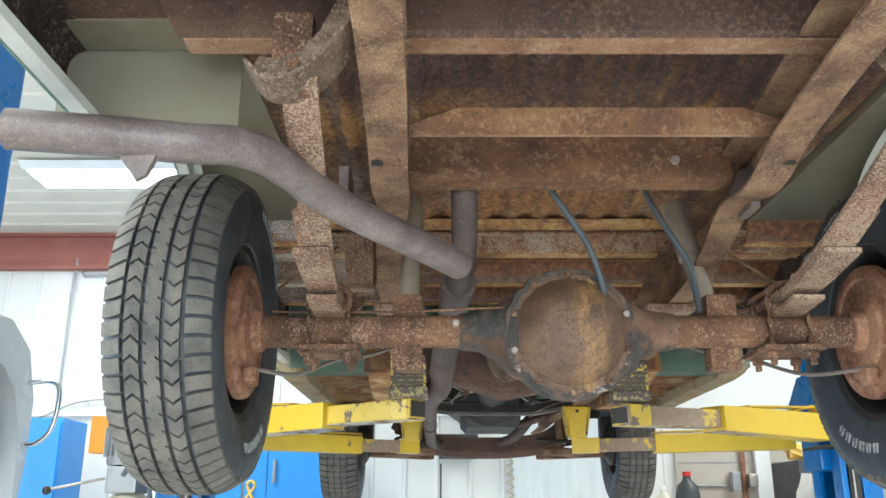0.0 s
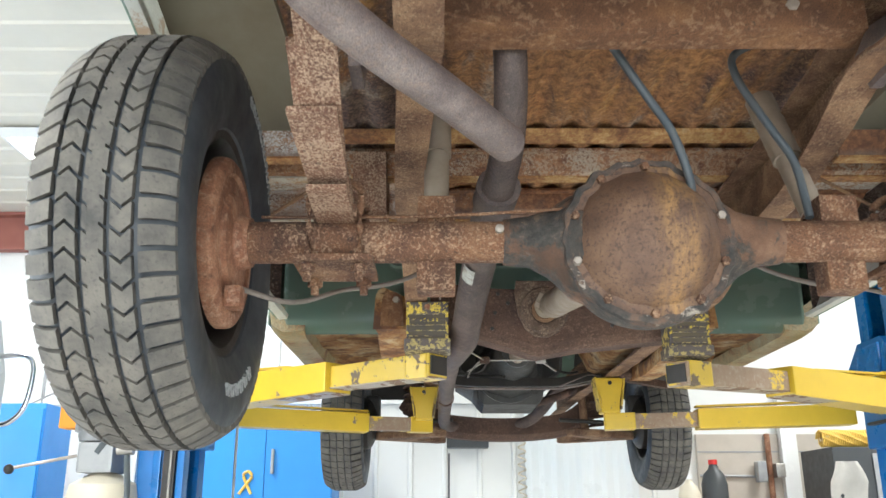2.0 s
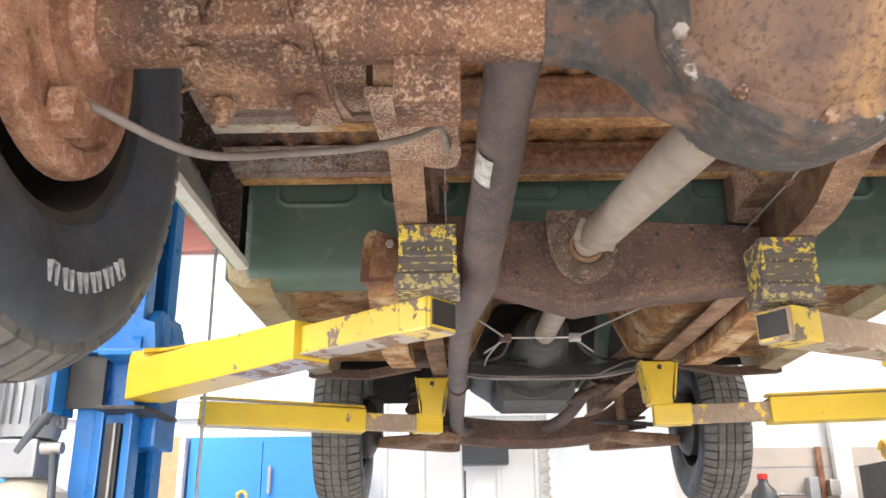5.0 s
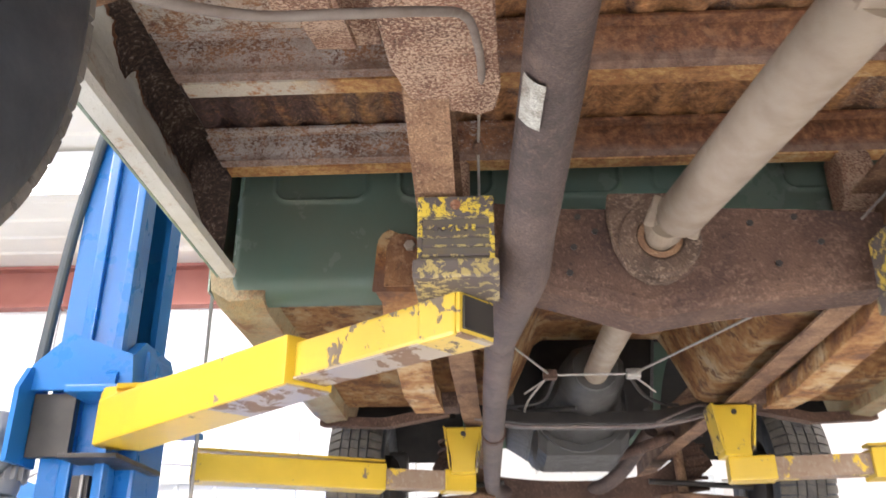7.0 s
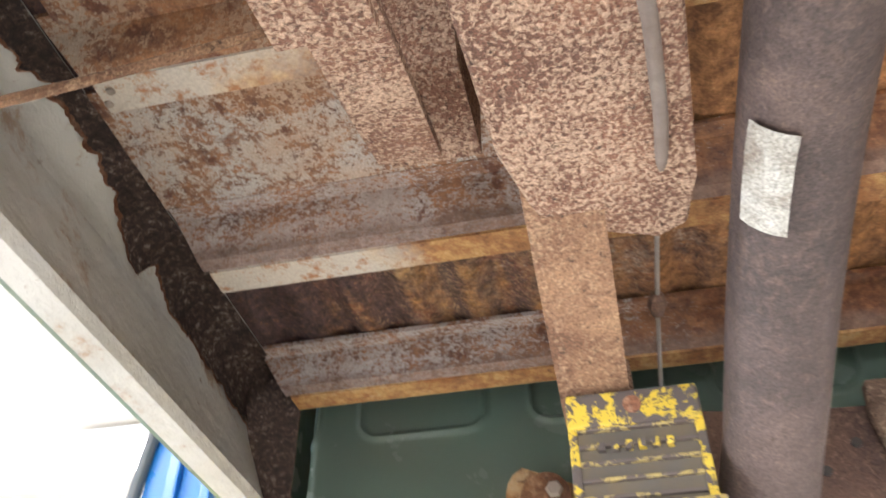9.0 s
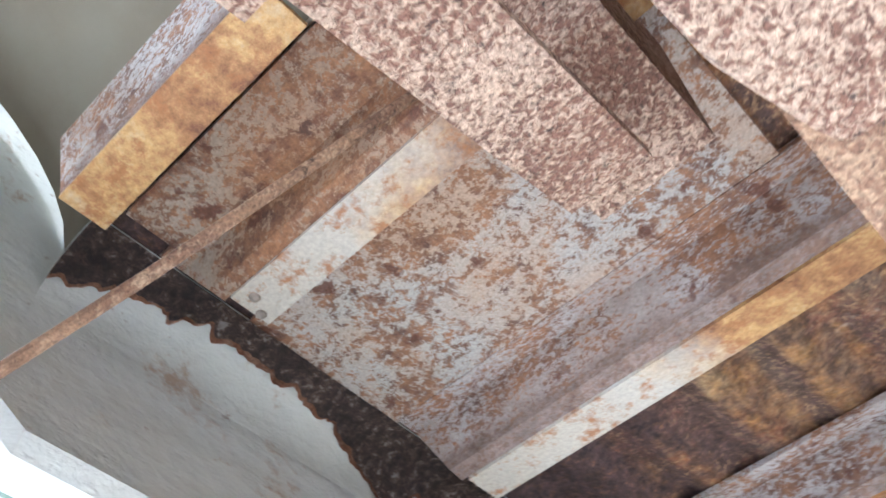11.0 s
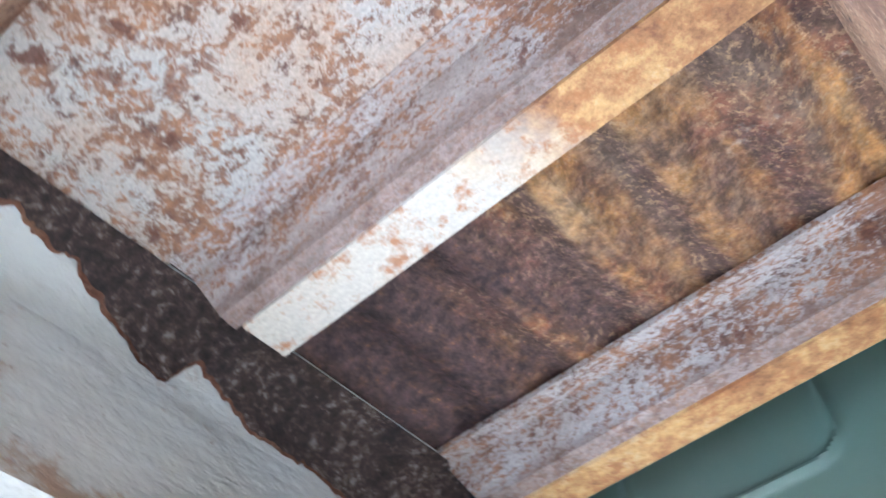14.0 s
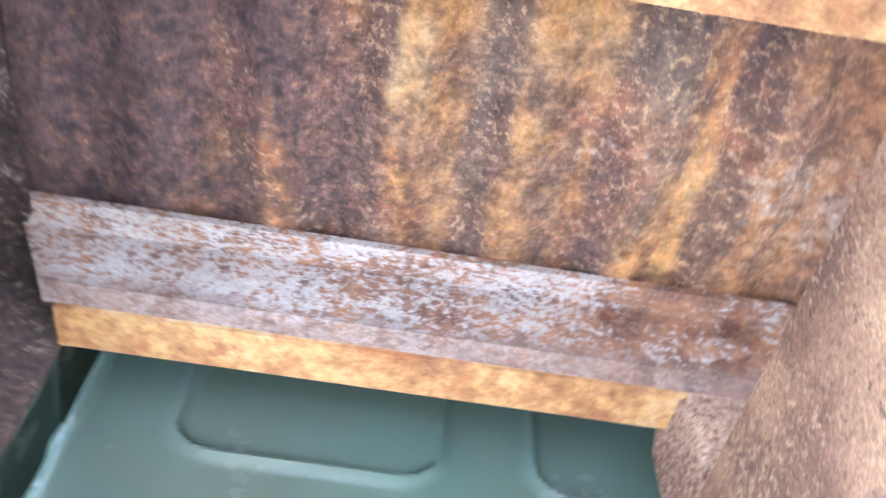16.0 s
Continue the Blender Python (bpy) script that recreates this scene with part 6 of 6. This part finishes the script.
# black box on the wall with its cord
bb = thing("wall_box", (0.1, 8.3, 2.0), "black box on the wall with a hanging cord", "wall box")
part("case", box((-0.04, 8.20, 2.02), (0.33, 8.38, 2.24), 0.012), M_CHARCOAL, bb)
part("cord", tube([(-0.02, 8.36, 1.98), (-0.02, 8.365, 1.4), (0.0, 8.365, 0.6)], 0.008, 8, 3), M_CHARCOAL, bb)
ch = thing("coiled_hose", (0.62, 8.33, 2.2), "cream coiled air hose hanging on the wall", "air hose")
part("coil", tube([(0.63 + 0.035 * math.cos(k * 0.7), 8.33 + 0.03 * math.sin(k * 0.7), 2.22 - k * 0.0085) for k in range(190)], 0.007, 6, 1, None, False), M_CREAM, ch)
cu = thing("strip_curtain", (1.4, 8.3, 2.3), "translucent pale plastic strip curtain", "strip curtain")
M_STRIP = plain("pale_plastic_strip", (0.72, 0.76, 0.78), 0.3, 0.0, 0.4, 2.0, 0.02, (0.60, 0.70, 0.78))
for k in range(9):
    x = 0.66 + k * 0.11
    part("strip", prism([(x, 8.345), (x + 0.055, 8.32 + 0.01 * (k % 2)), (x + 0.118, 8.34), (x + 0.118, 8.346), (x + 0.055, 8.326 + 0.01 * (k % 2)), (x, 8.351)], "z", 0.1, 2.45), M_STRIP, cu)

# workbench with bottles
wb = thing("workbench", (2.15, 7.6, 0), "cluttered workbench along the tan wall", "workbench")
part("worktop", box((1.55, 6.98, 1.28), (2.75, 8.2, 1.33), 0.008), M_WOOD, wb)
for x, y in ((1.65, 7.1), (2.65, 7.1), (1.65, 8.1), (2.65, 8.1)):
    part("leg", box((x - 0.04, y - 0.04, 0), (x + 0.04, y + 0.04, 1.28), 0.005), M_GREY, wb)


def jug(x, y, z, mat, capmat, label, h=0.30, w=0.16):
    j = thing("oil_jug", (x, y, z), label, "jug", "jugs on the bench")
    rings = []
    for zz, s in ((0, 0.9), (0.01, 1), (h * 0.7, 1), (h * 0.85, 0.8), (h * 0.93, 0.4), (h, 0.3)):
        rings.append([Vector((x + s * w / 2 * math.cos(a), y + s * w * 0.35 * math.sin(a), z + zz)) for a in [2 * math.pi * k / 16 for k in range(16)]])
    part("jug_body", loft(rings), mat, j, "", True)
    part("cap", lathe([(0, 0), (w * 0.17, 0), (w * 0.17, 0.035), (0, 0.035)], (x, y, z + h), "z", 14), capmat, j)
    for k in range(5):
        part("grip_ridge", box((x - w * 0.45, y - w * 0.37, z + h * 0.2 + k * 0.022), (x + w * 0.45, y - w * 0.33, z + h * 0.2 + k * 0.022 + 0.008), 0.002), mat, j)
    return j


jug(1.78, 7.18, 1.33, M_CREAM, M_WHITE, "cream plastic jug on the workbench", 0.38, 0.17)
jug(1.98, 7.2, 1.33, M_CHARCOAL, M_RED, "black plastic jug with a red cap on the workbench", 0.49, 0.20)
sp = thing("spray_bottle", (1.88, 7.1, 1.33), "red and white bottle on the workbench", "bottle")
part("bottle", lathe([(0, 0), (0.04, 0), (0.04, 0.16), (0.02, 0.2), (0.02, 0.24), (0, 0.24)], (1.88, 7.1, 1.33), "z", 16), M_RED, sp, "", True)
al = thing("air_line", (2.5, 8.3, 1.7), "steel air line with brass fittings on the wall", "air line")
part("pipe", tube([(2.2, 8.31, 1.78), (2.85, 8.31, 1.77)], 0.012, 10, 1), M_GREY, al)
part("riser", tube([(2.82, 8.3, 1.3), (2.82, 8.3, 2.14)], 0.025, 12, 1), M_DRUM, al)
part("regulator", box((2.68, 8.2, 1.72), (2.76, 8.3, 1.90), 0.015), M_GREY, al)
part("valve", box((2.84, 8.2, 1.76), (2.92, 8.3, 1.88), 0.012), M_CABLE, al)
tb = thing("tool_cabinet", (3.3, 7.5, 0), "charcoal and grey tool cabinet with a hose on top", "tool cabinet")
part("body", box((2.9, 7.2, 0), (3.7, 7.8, 1.95), 0.01), M_CHARCOAL, tb)
part("side_panel", box((3.2, 7.185, 0.4), (3.7, 7.199, 1.9), 0.004), M_GREY, tb)
yh = thing("yellow_coil_hose", (3.3, 7.4, 1.95), "yellow coiled air hose on a cabinet", "air hose")
part("coil", tube([(2.86 + k * 0.0022, 7.3 + 0.06 * math.cos(k * 0.8), 2.02 + 0.06 * math.sin(k * 0.8)) for k in range(200)], 0.009, 6, 1, None, False), M_YELLOW_HOSE, yh)
cl = thing("work_cloth", (2.98, 7.16, 1.6), "pale cloth hanging on a tool cabinet", "cloth")
rows = []
for i in range(13):
    z = 1.84 - i * 0.05
    rows.append([Vector((2.98 + (u - 0.5) * (0.16 + 0.14 * min(1, i / 3)), 7.16 - 0.025 * math.sin(u * 9 + i * 0.3) - 0.02 * math.sin(i * 0.9), z)) for u in np.linspace(0, 1, 12)])
bm = loft(rows, False, False)
bmesh.ops.solidify(bm, geom=bm.faces[:], thickness=0.006)
part("cloth", bm, M_CLOTH, cl, "", True)

# white van in the next bay, only its corner shows
van = thing("white_van", (-3.3, 3.9, 0), "white van with a chrome mirror on a stand", "van")
vb = prism([(y, z + 0.24) for y, z in ((2.6, 1.15), (2.7, 2.15), (3.1, 2.30), (4.45, 2.28), (4.68, 2.16), (4.80, 1.9), (4.80, 1.55), (4.74, 1.32), (4.70, 1.2), (4.68, 1.72), (4.58, 1.94), (4.42, 2.05), (4.1, 2.09), (3.75, 1.97), (3.55, 1.7), (3.5, 1.15))], "x", -4.1, -2.27)
bevel(vb, [e for e in vb.edges if abs(e.verts[0].co.x - e.verts[1].co.x) < 0.01], 0.05, 3)
part("body", vb, M_WHITE, van, "white painted van body", True)
part("wheel", lathe([(0.12, -0.1), (0.2, -0.11), (0.34, -0.1), (0.36, 0), (0.34, 0.1), (0.2, 0.11), (0.12, 0.1), (0.0, 0.05), (0, -0.05)], (-2.40, 4.12, 1.86), "x", 40), M_TYRE, van, "", True)
part("arch_liner", box((-4.0, 3.5, 1.42), (-2.56, 4.70, 2.40), 0.01), M_CHARCOAL, van, "dark wheel arch liner")
part("mirror_bracket", tube([(-2.27, 4.7, 2.22), (-2.15, 4.72, 2.23), (-2.10, 4.72, 2.16), (-2.12, 4.72, 1.98), (-2.19, 4.72, 1.90), (-2.27, 4.72, 1.89)], 0.013, 10, 4), plain("chrome", (0.75, 0.75, 0.76), 0.15, 1.0, 0.1, 8, 0.01), van, "chrome mirror bracket", True)
part("stand", box((-3.6, 2.9, 0), (-3.3, 3.2, 1.42), 0.01), M_BLUE, van, "blue support stand")
# blue column of the next lift, built only above 1.95 m
nl = thing("next_lift_column", (-1.98, 3.35, 4.25), "blue steel column of the next lift, upper part only", "hoist")
part("housing", box((-2.26, 3.2, 1.95), (-1.90, 3.5, 4.2), 0.02), M_BLUE, nl)
part("mounting_plate", box((-2.3, 3.15, 4.2), (-1.86, 3.55, 4.25), 0.006), M_BLUE, nl)
cd = thing("conduit", (-3.9, 8.36, 0), "thin grey conduit up the white wall", "conduit")
part("pipe", tube([(-3.72, 8.36, 0.0), (-3.72, 8.36, 3.7), (-3.62, 8.36, 3.82), (-3.0, 8.36, 3.82)], 0.014, 8, 3), M_GREY, cd)
wr = thing("wall_cables", (-3.4, 8.36, 2.5), "loose grey cables along the wall", "cable")
part("cable", tube([(-4.4, 8.35, 2.30), (-3.9, 8.35, 2.40), (-3.5, 8.35, 2.56), (-2.9, 8.35, 2.58), (-2.2, 8.35, 2.55)], 0.008, 6, 5), M_GREY, wr)
